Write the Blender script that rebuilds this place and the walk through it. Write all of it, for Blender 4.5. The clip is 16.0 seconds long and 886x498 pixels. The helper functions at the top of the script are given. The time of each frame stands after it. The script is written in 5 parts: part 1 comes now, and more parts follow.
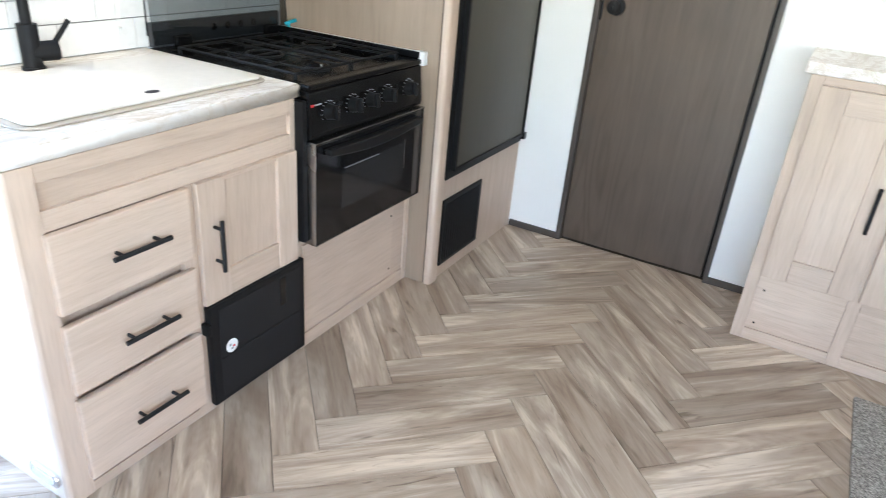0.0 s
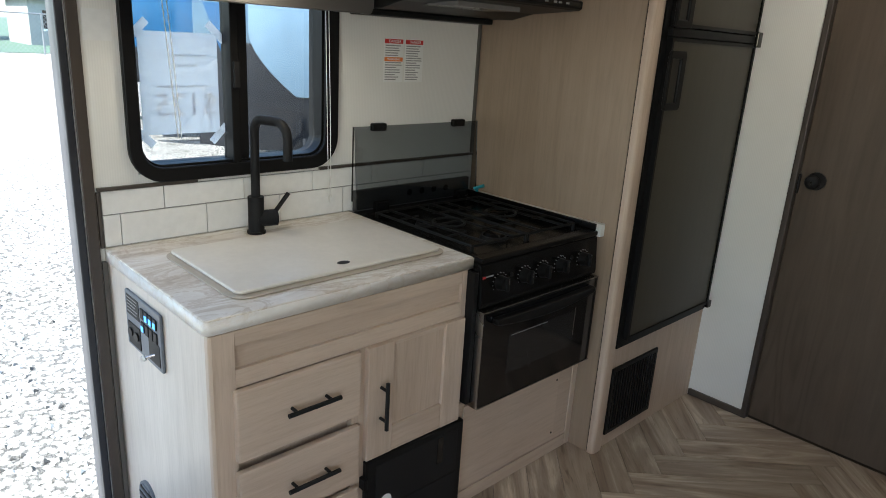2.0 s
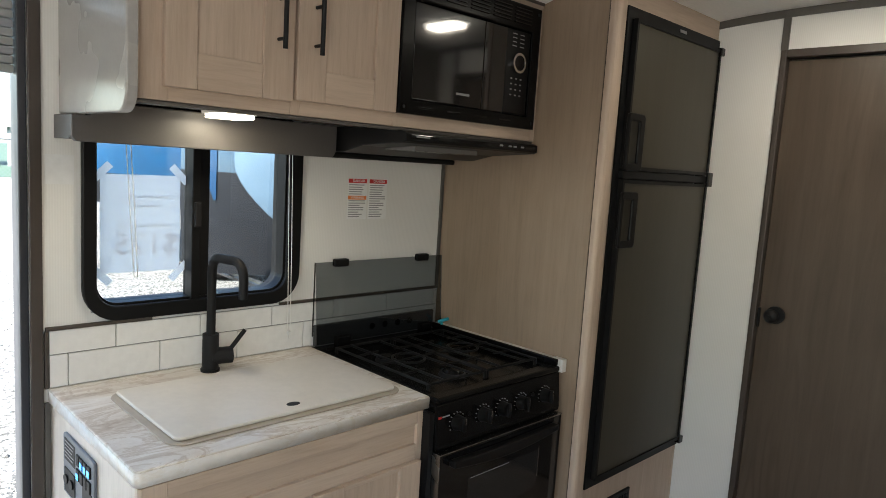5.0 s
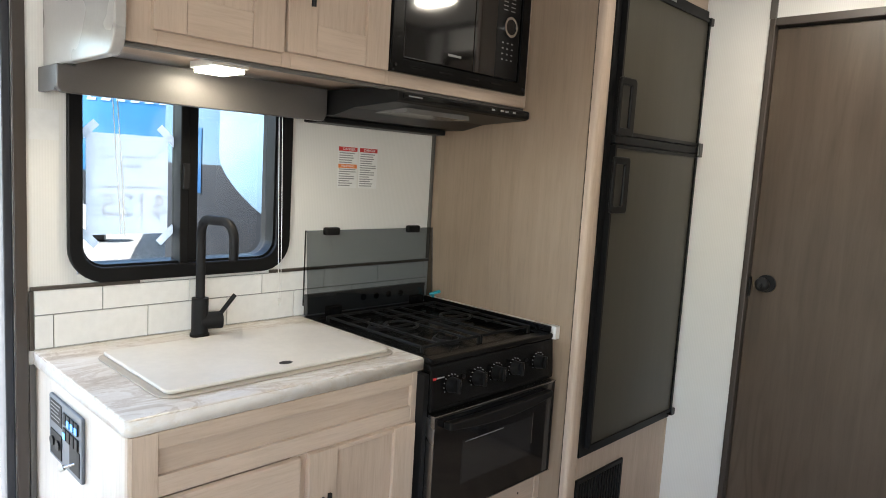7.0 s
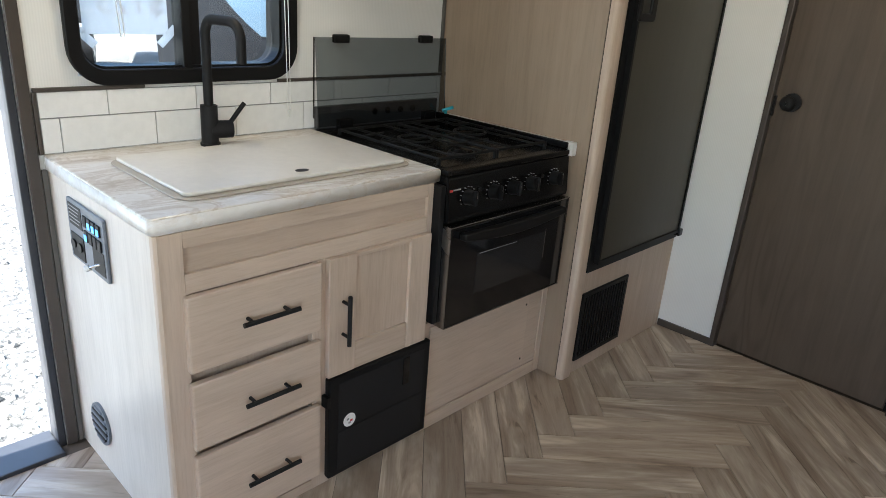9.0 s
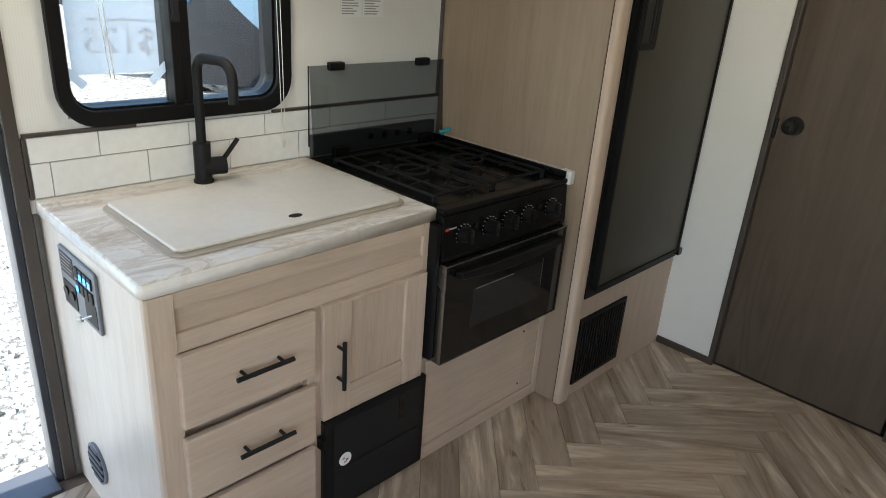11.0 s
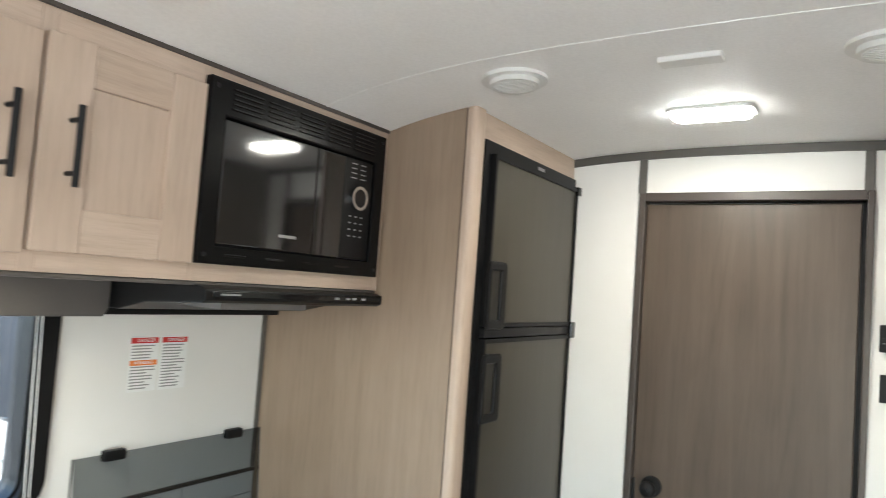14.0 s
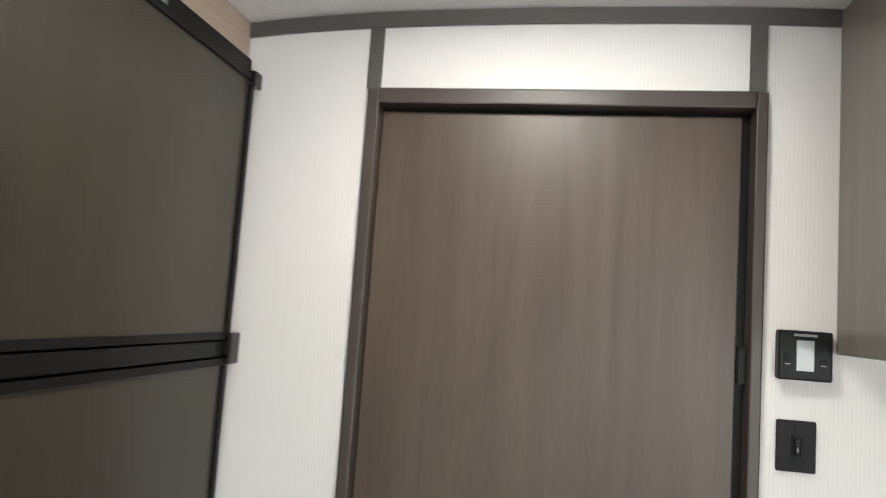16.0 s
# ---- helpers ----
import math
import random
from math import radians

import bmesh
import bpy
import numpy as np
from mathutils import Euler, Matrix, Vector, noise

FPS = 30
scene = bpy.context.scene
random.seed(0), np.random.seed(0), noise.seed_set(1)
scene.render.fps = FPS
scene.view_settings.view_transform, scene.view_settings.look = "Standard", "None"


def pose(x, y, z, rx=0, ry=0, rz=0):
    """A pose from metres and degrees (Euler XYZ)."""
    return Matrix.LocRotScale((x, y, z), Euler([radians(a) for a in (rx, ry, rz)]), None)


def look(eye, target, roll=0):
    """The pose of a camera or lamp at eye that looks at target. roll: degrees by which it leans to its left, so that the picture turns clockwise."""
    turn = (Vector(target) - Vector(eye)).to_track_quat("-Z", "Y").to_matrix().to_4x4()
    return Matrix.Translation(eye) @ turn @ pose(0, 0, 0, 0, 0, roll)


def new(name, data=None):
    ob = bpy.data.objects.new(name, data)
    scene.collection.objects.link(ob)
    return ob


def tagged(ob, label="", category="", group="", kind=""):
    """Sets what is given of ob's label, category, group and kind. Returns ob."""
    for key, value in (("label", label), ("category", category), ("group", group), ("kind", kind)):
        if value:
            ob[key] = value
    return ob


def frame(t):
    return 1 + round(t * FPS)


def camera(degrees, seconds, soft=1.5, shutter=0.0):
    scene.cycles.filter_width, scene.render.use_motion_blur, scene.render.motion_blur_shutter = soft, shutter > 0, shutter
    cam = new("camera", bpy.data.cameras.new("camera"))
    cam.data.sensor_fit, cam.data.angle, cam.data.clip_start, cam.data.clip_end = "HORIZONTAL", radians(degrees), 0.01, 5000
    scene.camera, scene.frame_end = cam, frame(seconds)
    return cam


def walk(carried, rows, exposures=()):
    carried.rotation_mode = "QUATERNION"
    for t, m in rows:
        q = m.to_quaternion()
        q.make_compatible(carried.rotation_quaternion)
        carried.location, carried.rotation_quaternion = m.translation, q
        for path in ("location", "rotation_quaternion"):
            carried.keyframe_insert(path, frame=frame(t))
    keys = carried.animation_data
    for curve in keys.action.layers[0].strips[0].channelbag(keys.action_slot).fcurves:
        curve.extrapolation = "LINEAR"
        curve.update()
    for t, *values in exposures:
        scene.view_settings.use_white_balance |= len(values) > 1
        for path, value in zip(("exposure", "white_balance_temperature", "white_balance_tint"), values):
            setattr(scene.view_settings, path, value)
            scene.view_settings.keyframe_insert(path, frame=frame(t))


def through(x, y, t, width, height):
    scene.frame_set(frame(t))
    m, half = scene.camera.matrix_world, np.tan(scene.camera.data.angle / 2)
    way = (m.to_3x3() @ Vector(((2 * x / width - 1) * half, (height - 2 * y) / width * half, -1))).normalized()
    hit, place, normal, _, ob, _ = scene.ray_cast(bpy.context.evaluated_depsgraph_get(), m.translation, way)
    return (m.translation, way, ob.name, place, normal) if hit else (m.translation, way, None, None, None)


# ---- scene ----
cam = camera(66.3, 16.0, soft=0.6, shutter=0.3)
PATH = [
    (0, (-0.123, 0.593, 1.318), (-0.963, 2.178, 0.434), 5.1),
    (0.5, (-0.146, 0.587, 1.394), (-1.167, 2.047, 0.486), 5.0),
    (1, (-0.11, 0.601, 1.455), (-1.306, 1.985, 0.647), 4.4),
    (1.5, (-0.096, 0.615, 1.466), (-1.41, 1.965, 0.797), 3.7),
    (2, (-0.081, 0.64, 1.475), (-1.45, 1.973, 0.882), 3.5),
    (2.5, (-0.071, 0.659, 1.488), (-1.462, 1.998, 0.964), 3.4),
    (3, (-0.056, 0.679, 1.509), (-1.462, 2.024, 1.045), 3.4),
    (3.5, (-0.046, 0.686, 1.528), (-1.466, 2.039, 1.139), 3.4),
    (4, (-0.035, 0.695, 1.535), (-1.467, 2.057, 1.226), 3.4),
    (6.5, (-0.02, 0.715, 1.458), (-1.408, 2.138, 1.234), 3.5),
    (7, (-0.039, 0.701, 1.403), (-1.421, 2.128, 1.17), 3.4),
    (7.5, (-0.054, 0.695, 1.364), (-1.41, 2.113, 0.977), 3.9),
    (8, (-0.072, 0.683, 1.335), (-1.392, 2.084, 0.791), 4.2),
    (8.5, (-0.083, 0.685, 1.328), (-1.373, 2.067, 0.676), 4.4),
    (11, (-0.135, 0.746, 1.481), (-1.4, 2.095, 0.72), 4.3),
    (11.5, (-0.238, 0.873, 1.567), (-1.567, 2.256, 1.002), 4.0),
    (12, (-0.29, 0.911, 1.629), (-1.677, 2.332, 1.386), 3.2),
    (12.5, (-0.286, 0.929, 1.649), (-1.7, 2.342, 1.582), 3.6),
    (13, (-0.264, 0.943, 1.636), (-1.687, 2.347, 1.678), 3.4),
    (13.5, (-0.285, 0.983, 1.645), (-1.602, 2.486, 1.752), 3.6),
    (14, (-0.33, 1.06, 1.657), (-1.4, 2.743, 1.769), 4.1),
    (14.5, (-0.365, 1.306, 1.63), (-1.267, 3.083, 1.775), 4.2),
    (15, (-0.472, 1.547, 1.603), (-1.219, 3.396, 1.771), 4.3),
    (15.5, (-0.585, 1.842, 1.603), (-1.107, 3.761, 1.811), 4.2),
    (16, (-0.648, 2.218, 1.630), (-1.004, 4.178, 1.813), 4.0),
]

# ---------- exposure of the walk, world and large lights ----------
walk(cam, [(t, look(eye, target, roll)) for t, eye, target, roll in PATH],
     [(0.0, 3.9, 5650, 5), (0.3, 3.72, 5650, 5), (0.6, 3.32, 5700, 6), (1.0, 2.82, 5850, 5), (1.5, 2.42, 6000, 5), (2.5, 2.22, 6300, 4),
      (4.2, 2.22, 6400, 5), (6.4, 2.85, 6300, 7), (7.5, 3.05, 6200, 7), (8.7, 2.75, 6150, 6), (10.8, 2.55, 6250, 4), (11.6, 2.7, 6300, 4),
      (12.3, 3.05, 6050, 4), (13.2, 3.45, 5900, 4), (14.5, 3.54, 5850, 5), (16.0, 3.28, 5800, 8)])

world = bpy.data.worlds.new("daylight")
world.use_nodes = True
scene.world = world
wn = world.node_tree.nodes
sky = wn.new("ShaderNodeTexSky")
sky.sky_type, sky.sun_disc = "NISHITA", False
sky.sun_elevation, sky.sun_rotation = radians(48), radians(183)
world.node_tree.links.new(sky.outputs[0], wn["Background"].inputs[0])
wn["Background"].inputs[1].default_value = 0.15


def lamp(name, kind, energy, m, colour=(1, 1, 1), size=0.1, size_y=None, angle=None, shape="RECTANGLE"):
    d = bpy.data.lights.new(name, kind)
    d.energy, d.color = energy, colour
    if kind == "AREA":
        d.shape, d.size = shape, size
        if size_y:
            d.size_y = size_y
    if kind == "SUN":
        d.angle = angle
    ob = new(name, d)
    ob.matrix_world = m
    return ob


lamp("sun", "SUN", 5.0, look((-0.05, -0.67, 0.74), (0, 0, 0)), (1, 0.95, 0.88), angle=radians(0.6))
# added fill lamp at an unseen, assumed window in the slide-out
lamp("slide_out_fill", "AREA", 3.4, look((1.16, -0.35, 1.35), (-0.9, 1.0, 0.5)), (1, 0.96, 0.89), 1.1, 0.62)


# ---------- materials ----------
def material(name, rough=0.5, metal=0.0, colour=None):
    m = bpy.data.materials.new(name)
    m.use_nodes = True
    b = m.node_tree.nodes["Principled BSDF"]
    b.inputs["Roughness"].default_value, b.inputs["Metallic"].default_value = rough, metal
    if colour:
        b.inputs["Base Color"].default_value = (*colour, 1)
    return m, m.node_tree.nodes, m.node_tree.links, b


def coords(nodes, links, scale=(1, 1, 1), source="Object", turn=(0, 0, 0)):
    tc, mp = nodes.new("ShaderNodeTexCoord"), nodes.new("ShaderNodeMapping")
    mp.inputs["Scale"].default_value = scale
    mp.inputs["Rotation"].default_value = turn
    links.new(tc.outputs[source], mp.inputs[0])
    return mp.outputs[0]


def noise_tex(nodes, links, vec, scale, detail=4, rough=0.55, distort=0.0):
    n = nodes.new("ShaderNodeTexNoise")
    n.inputs["Scale"].default_value, n.inputs["Detail"].default_value = scale, detail
    n.inputs["Roughness"].default_value, n.inputs["Distortion"].default_value = rough, distort
    links.new(vec, n.inputs["Vector"])
    return n.outputs["Fac"]


def ramp(nodes, links, fac, stops):
    r = nodes.new("ShaderNodeValToRGB")
    e = r.color_ramp.elements
    while len(e) < len(stops):
        e.new(0.5)
    for el, (p, c) in zip(e, stops):
        el.position, el.color = p, (*c, 1)
    links.new(fac, r.inputs[0])
    return r.outputs[0]


def mixed(nodes, links, a, b, fac, mode="MIX"):
    m = nodes.new("ShaderNodeMix")
    m.data_type, m.blend_type = "RGBA", mode
    for sock, v in ((m.inputs[0], fac), (m.inputs[6], a), (m.inputs[7], b)):
        if hasattr(v, "is_linked"):
            links.new(v, sock)
        else:
            sock.default_value = v if isinstance(v, float) else (*v, 1)
    return m.outputs[2]


def bump(nodes, links, bsdf, height, strength=0.2, dist=0.002):
    b = nodes.new("ShaderNodeBump")
    b.inputs["Strength"].default_value, b.inputs["Distance"].default_value = strength, dist
    links.new(height, b.inputs["Height"])
    links.new(b.outputs[0], bsdf.inputs["Normal"])


def wood(name, dark, light, along="z", rough=0.45, fine=1.0, figure=0.0):
    """Wood with its grain along one axis of the thing."""
    m, n, l, b = material(name, rough)
    sc = {"x": (1, 14, 14), "y": (14, 1, 14), "z": (14, 14, 1)}[along]
    v = coords(n, l, sc)
    big = noise_tex(n, l, v, 1.6, 3, 0.5, 0.6)
    grain = noise_tex(n, l, v, 9 * fine, 6, 0.7, 0.3)
    blotch = noise_tex(n, l, coords(n, l), 3.2, 2)
    mid = tuple((p + q) / 2 for p, q in zip(dark, light))
    c = ramp(n, l, big, [(0.25, dark), (0.55, mid), (0.8, light)])
    g = ramp(n, l, grain, [(0.3, (0.84, 0.825, 0.81)), (0.5, (0.975, 0.965, 0.96)), (0.7, (1.05, 1.05, 1.05))])
    c = mixed(n, l, c, g, 0.8, "MULTIPLY")
    if figure:
        # arched growth lines of a flat-sawn board
        field = noise_tex(n, l, coords(n, l, {"x": (0.32, 2.4, 2.4), "y": (2.4, 0.32, 2.4), "z": (2.4, 2.4, 0.32)}[along]), 1.5, 2.0, 0.35, 0.4)
        wave = n.new("ShaderNodeMath")
        wave.operation = "SINE"
        many = n.new("ShaderNodeMath")
        many.operation = "MULTIPLY"
        many.inputs[1].default_value = 95.0
        l.new(field, many.inputs[0])
        l.new(many.outputs[0], wave.inputs[0])
        ring = n.new("ShaderNodeMapRange")
        ring.inputs[1].default_value = -1.0
        l.new(wave.outputs[0], ring.inputs[0])
        lines = ramp(n, l, ring.outputs[0], [(0.0, (0.70, 0.67, 0.64)), (0.35, (0.97, 0.965, 0.96)), (1.0, (1.03, 1.03, 1.03))])
        lines = mixed(n, l, (1.0, 1.0, 1.0), lines, ramp(n, l, noise_tex(n, l, coords(n, l, {"x": (0.6, 2, 2), "y": (2, 0.6, 2), "z": (2, 2, 0.6)}[along]), 1.7, 2), [(0.42, (0.1,) * 3), (0.62, (1.0,) * 3)]))
        c = mixed(n, l, c, lines, figure, "MULTIPLY")
    k = ramp(n, l, blotch, [(0.3, (0.9, 0.89, 0.88)), (0.7, (1.05, 1.05, 1.05))])
    # each board has its own tone
    info = n.new("ShaderNodeObjectInfo")
    tone = ramp(n, l, info.outputs["Random"], [(0.0, (0.93, 0.92, 0.91)), (1.0, (1.05, 1.05, 1.05))])
    c = mixed(n, l, mixed(n, l, c, k, 0.8, "MULTIPLY"), tone, 1.0, "MULTIPLY")
    l.new(c, b.inputs["Base Color"])
    rr = n.new("ShaderNodeMapRange")
    rr.inputs[3].default_value, rr.inputs[4].default_value = rough - 0.07, rough + 0.1
    l.new(grain, rr.inputs[0])
    l.new(rr.outputs[0], b.inputs["Roughness"])
    bump(n, l, b, grain, 0.12, 0.001)
    return m


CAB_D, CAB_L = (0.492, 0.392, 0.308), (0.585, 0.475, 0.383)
WOOD_Z = wood("greige_maple_upright", CAB_D, CAB_L, "z", figure=0.12)
WOOD_Y = wood("greige_maple_along", CAB_D, CAB_L, "y", figure=0.15)
WOOD_X = wood("greige_maple_across", CAB_D, CAB_L, "x", figure=0.15)
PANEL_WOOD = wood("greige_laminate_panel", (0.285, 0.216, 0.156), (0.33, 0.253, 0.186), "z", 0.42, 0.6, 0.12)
DOOR_WOOD = wood("charcoal_brown_door", (0.074, 0.055, 0.040), (0.104, 0.078, 0.057), "z", 0.4, 0.8, 0.6)
END_WOOD = wood("grey_laminate_end", (0.15, 0.135, 0.115), (0.21, 0.19, 0.165), "z", 0.3)
PALE_WOOD = wood("pale_laminate_end", (0.58, 0.53, 0.47), (0.67, 0.62, 0.56), "z", 0.33)


def plain(name, colour, rough=0.5, metal=0.0, grain=40, depth=0.0, vary=0.08):
    m, n, l, b = material(name, rough, metal)
    v = coords(n, l)
    a = noise_tex(n, l, v, 4, 3)
    f = noise_tex(n, l, v, grain, 4, 0.6)
    lo, hi = tuple(c * (1 - vary) for c in colour), tuple(min(1, c * (1 + vary)) for c in colour)
    c = mixed(n, l, ramp(n, l, a, [(0.3, lo), (0.7, hi)]), ramp(n, l, f, [(0.3, (0.93,) * 3), (0.7, (1.03,) * 3)]), 0.7, "MULTIPLY")
    l.new(c, b.inputs["Base Color"])
    if max(colour) < 0.03 and rough > 0.1:
        b.inputs["Specular IOR Level"].default_value = 0.16
    rr = n.new("ShaderNodeMapRange")
    rr.inputs[3].default_value, rr.inputs[4].default_value = max(0.02, rough - 0.05), min(1, rough + 0.08)
    l.new(a, rr.inputs[0])
    l.new(rr.outputs[0], b.inputs["Roughness"])
    if depth:
        bump(n, l, b, f, 0.4, depth)
    return m


BLACK = plain("black_plastic", (0.009, 0.009, 0.0095), 0.38)
BLACK_MATT = plain("matt_black_metal", (0.016, 0.016, 0.017), 0.48, 0.0, 200, 0.0003)
BLACK_GLOSS = plain("black_glass", (0.006, 0.006, 0.007), 0.06, vary=0.02)
MIRROR_GLASS = plain("black_mirror_glass", (0.010, 0.010, 0.011), 0.03, vary=0.02)
MIRROR_GLASS.node_tree.nodes["Principled BSDF"].inputs["IOR"].default_value = 1.85
ENAMEL = plain("black_enamel", (0.005, 0.005, 0.0054), 0.2, vary=0.05)
IRON = plain("black_cast_iron", (0.010, 0.010, 0.0105), 0.5, 0.0, 220, 0.0004)
STEEL = plain("brushed_steel", (0.42, 0.42, 0.42), 0.24, 1.0)
CHROME = plain("chrome", (0.75, 0.75, 0.76), 0.1, 1.0)
BROWN_TRIM = plain("dark_brown_trim", (0.062, 0.05, 0.042), 0.4)
GREY_TRIM = plain("grey_vinyl_trim", (0.10, 0.092, 0.083), 0.45)
OVER_END = plain("grey_gloss_laminate_end", (0.40, 0.39, 0.375), 0.26, 0.0, 90, 0.0, 0.05)
CEILING = plain("white_ceiling_vinyl", (0.91, 0.91, 0.90), 0.55, 0.0, 120, 0.0004, 0.02)
WHITE_PLASTIC = plain("white_plastic", (0.78, 0.78, 0.76), 0.4, vary=0.02)
COVER = plain("cream_sink_cover", (0.68, 0.645, 0.585), 0.35, vary=0.04)
PAPER = plain("white_paper", (0.82, 0.82, 0.81), 0.7, vary=0.02)


def sheet_paper(name, through):
    """Thin paper that lets daylight through."""
    m = PAPER.copy()
    m.name = name
    n, l = m.node_tree.nodes, m.node_tree.links
    tr, mx = n.new("ShaderNodeBsdfTranslucent"), n.new("ShaderNodeMixShader")
    tr.inputs[0].default_value, mx.inputs[0].default_value = (*through, 1), 0.8
    l.new(n["Principled BSDF"].outputs[0], mx.inputs[1])
    l.new(tr.outputs[0], mx.inputs[2])
    l.new(mx.outputs[0], n["Material Output"].inputs[0])
    return m


SHEET = sheet_paper("translucent_paper", (0.93, 0.93, 0.92))
RED = plain("red_print", (0.55, 0.03, 0.03), 0.5)
ORANGE = plain("orange_print", (0.75, 0.22, 0.05), 0.5)
PRINT = plain("grey_print", (0.30, 0.30, 0.30), 0.6)
TEAL = plain("teal_plastic", (0.02, 0.32, 0.40), 0.4)
VALANCE = plain("dark_grey_valance", (0.085, 0.08, 0.078), 0.38, 0.0, 160, 0.0003)
FRIDGE = wood("taupe_fridge_skin", (0.042, 0.0365, 0.025), (0.050, 0.0435, 0.030), "z", 0.36, 0.4)
GROUT = plain("grey_grout", (0.25, 0.25, 0.245), 0.8)
LCD = plain("grey_green_lcd", (0.30, 0.34, 0.32), 0.2)


def wallpaper():
    m, n, l, b = material("white_ribbed_wallpaper", 0.6)
    v = coords(n, l)
    w = n.new("ShaderNodeTexWave")
    w.wave_type, w.bands_direction = "BANDS", "DIAGONAL"
    w.inputs["Scale"].default_value, w.inputs["Distortion"].default_value = 95, 0.6
    mp = coords(n, l, (1, 1, 0.0))
    l.new(mp, w.inputs["Vector"])
    a = noise_tex(n, l, v, 2.5, 3)
    c = mixed(n, l, ramp(n, l, a, [(0.3, (0.76, 0.75, 0.72)), (0.7, (0.80, 0.79, 0.76))]),
              ramp(n, l, w.outputs["Fac"], [(0.2, (0.965, 0.965, 0.965)), (0.8, (1.01, 1.01, 1.01))]), 0.8, "MULTIPLY")
    l.new(c, b.inputs["Base Color"])
    bump(n, l, b, w.outputs["Fac"], 0.2, 0.0004)
    return m


WALL = wallpaper()


def marble(name, tones, vein, strength, turn=0.3):
    """Laminate with long smoky bands and fine veins that run along the counter."""
    m, n, l, b = material(name, 0.3)
    v = coords(n, l, (1.7, 0.55, 1.7), turn=(0, 0, turn))
    big = noise_tex(n, l, v, 1.6, 5, 0.6, 1.6)
    veins = noise_tex(n, l, v, 3.6, 8, 0.68, 2.4)
    threads = noise_tex(n, l, coords(n, l, (9, 2.2, 9), turn=(0, 0, turn)), 2.2, 6, 0.7, 1.2)
    fine = noise_tex(n, l, coords(n, l), 70, 4)
    c = ramp(n, l, big, [(0.34, tones[0]), (0.44, tones[1]), (0.56, tones[2]), (0.70, tones[3])])
    w = ramp(n, l, veins, [(0.43, (1, 1, 1)), (0.495, vein), (0.53, (1, 1, 1)), (0.62, (0.93, 0.91, 0.88))])
    c = mixed(n, l, c, w, strength, "MULTIPLY")
    c = mixed(n, l, c, ramp(n, l, threads, [(0.36, (0.84, 0.80, 0.76)), (0.50, (1, 1, 1)), (0.66, (1.05, 1.05, 1.05))]), strength, "MULTIPLY")
    c = mixed(n, l, c, ramp(n, l, fine, [(0.3, (0.96,) * 3), (0.7, (1.02,) * 3)]), 0.7, "MULTIPLY")
    l.new(c, b.inputs["Base Color"])
    return m


MARBLE = marble("brown_veined_laminate", ((0.50, 0.43, 0.36), (0.69, 0.645, 0.59), (0.77, 0.745, 0.71), (0.66, 0.615, 0.56)), (0.62, 0.53, 0.44), 0.68)
MARBLE_EDGE = marble("white_veined_edge", ((0.72, 0.66, 0.59), (0.82, 0.795, 0.76), (0.86, 0.85, 0.83), (0.81, 0.785, 0.75)), (0.86, 0.80, 0.73), 0.5)


def plank_material():
    m, n, l, b = material("grey_brown_vinyl_plank", 0.42)
    info = n.new("ShaderNodeObjectInfo")
    comb = n.new("ShaderNodeCombineXYZ")
    ten = n.new("ShaderNodeMath")
    ten.operation = "MULTIPLY"
    ten.inputs[1].default_value = 37.0
    l.new(info.outputs["Random"], ten.inputs[0])
    l.new(ten.outputs[0], comb.inputs[1])
    add = n.new("ShaderNodeVectorMath")
    l.new(coords(n, l, (1.1, 8.5, 8.5)), add.inputs[0])
    l.new(comb.outputs[0], add.inputs[1])
    v = add.outputs[0]
    big = noise_tex(n, l, v, 1.5, 4, 0.6, 0.8)
    grain = noise_tex(n, l, v, 7.5, 7, 0.74, 0.6)
    c = ramp(n, l, big, [(0.28, (0.135, 0.098, 0.070)), (0.40, (0.265, 0.207, 0.158)), (0.54, (0.375, 0.312, 0.250)), (0.66, (0.57, 0.50, 0.42))])
    c = mixed(n, l, c, ramp(n, l, grain, [(0.30, (0.66, 0.63, 0.60)), (0.44, (0.95, 0.94, 0.93)), (0.65, (1.07,) * 3)]), 0.75, "MULTIPLY")
    marks = noise_tex(n, l, v, 3.1, 3, 0.6, 1.6)
    c = mixed(n, l, c, ramp(n, l, marks, [(0.27, (0.42, 0.38, 0.34)), (0.34, (0.9, 0.89, 0.88)), (0.4, (1, 1, 1))]), 0.8, "MULTIPLY")
    tone = ramp(n, l, info.outputs["Random"], [(0.0, (0.80, 0.79, 0.78)), (0.5, (0.98, 0.97, 0.96)), (1.0, (1.16, 1.15, 1.13))])
    c = mixed(n, l, c, tone, 1.0, "MULTIPLY")
    l.new(c, b.inputs["Base Color"])
    bump(n, l, b, grain, 0.2, 0.0012)
    return m


PLANK = plank_material()
PLANK_BED = plain("dark_floor_seam", (0.07, 0.055, 0.042), 0.8)


def carpet_material():
    m, n, l, b = material("speckled_grey_carpet", 0.95)
    v = coords(n, l)
    f = noise_tex(n, l, v, 170, 3, 0.7)
    g = noise_tex(n, l, v, 70, 3, 0.6)
    c = ramp(n, l, f, [(0.35, (0.10, 0.095, 0.088)), (0.5, (0.30, 0.285, 0.26)), (0.66, (0.52, 0.50, 0.46))])
    c = mixed(n, l, c, ramp(n, l, g, [(0.35, (0.75,) * 3), (0.65, (1.1,) * 3)]), 0.8, "MULTIPLY")
    l.new(c, b.inputs["Base Color"])
    bump(n, l, b, f, 0.9, 0.006)
    return m


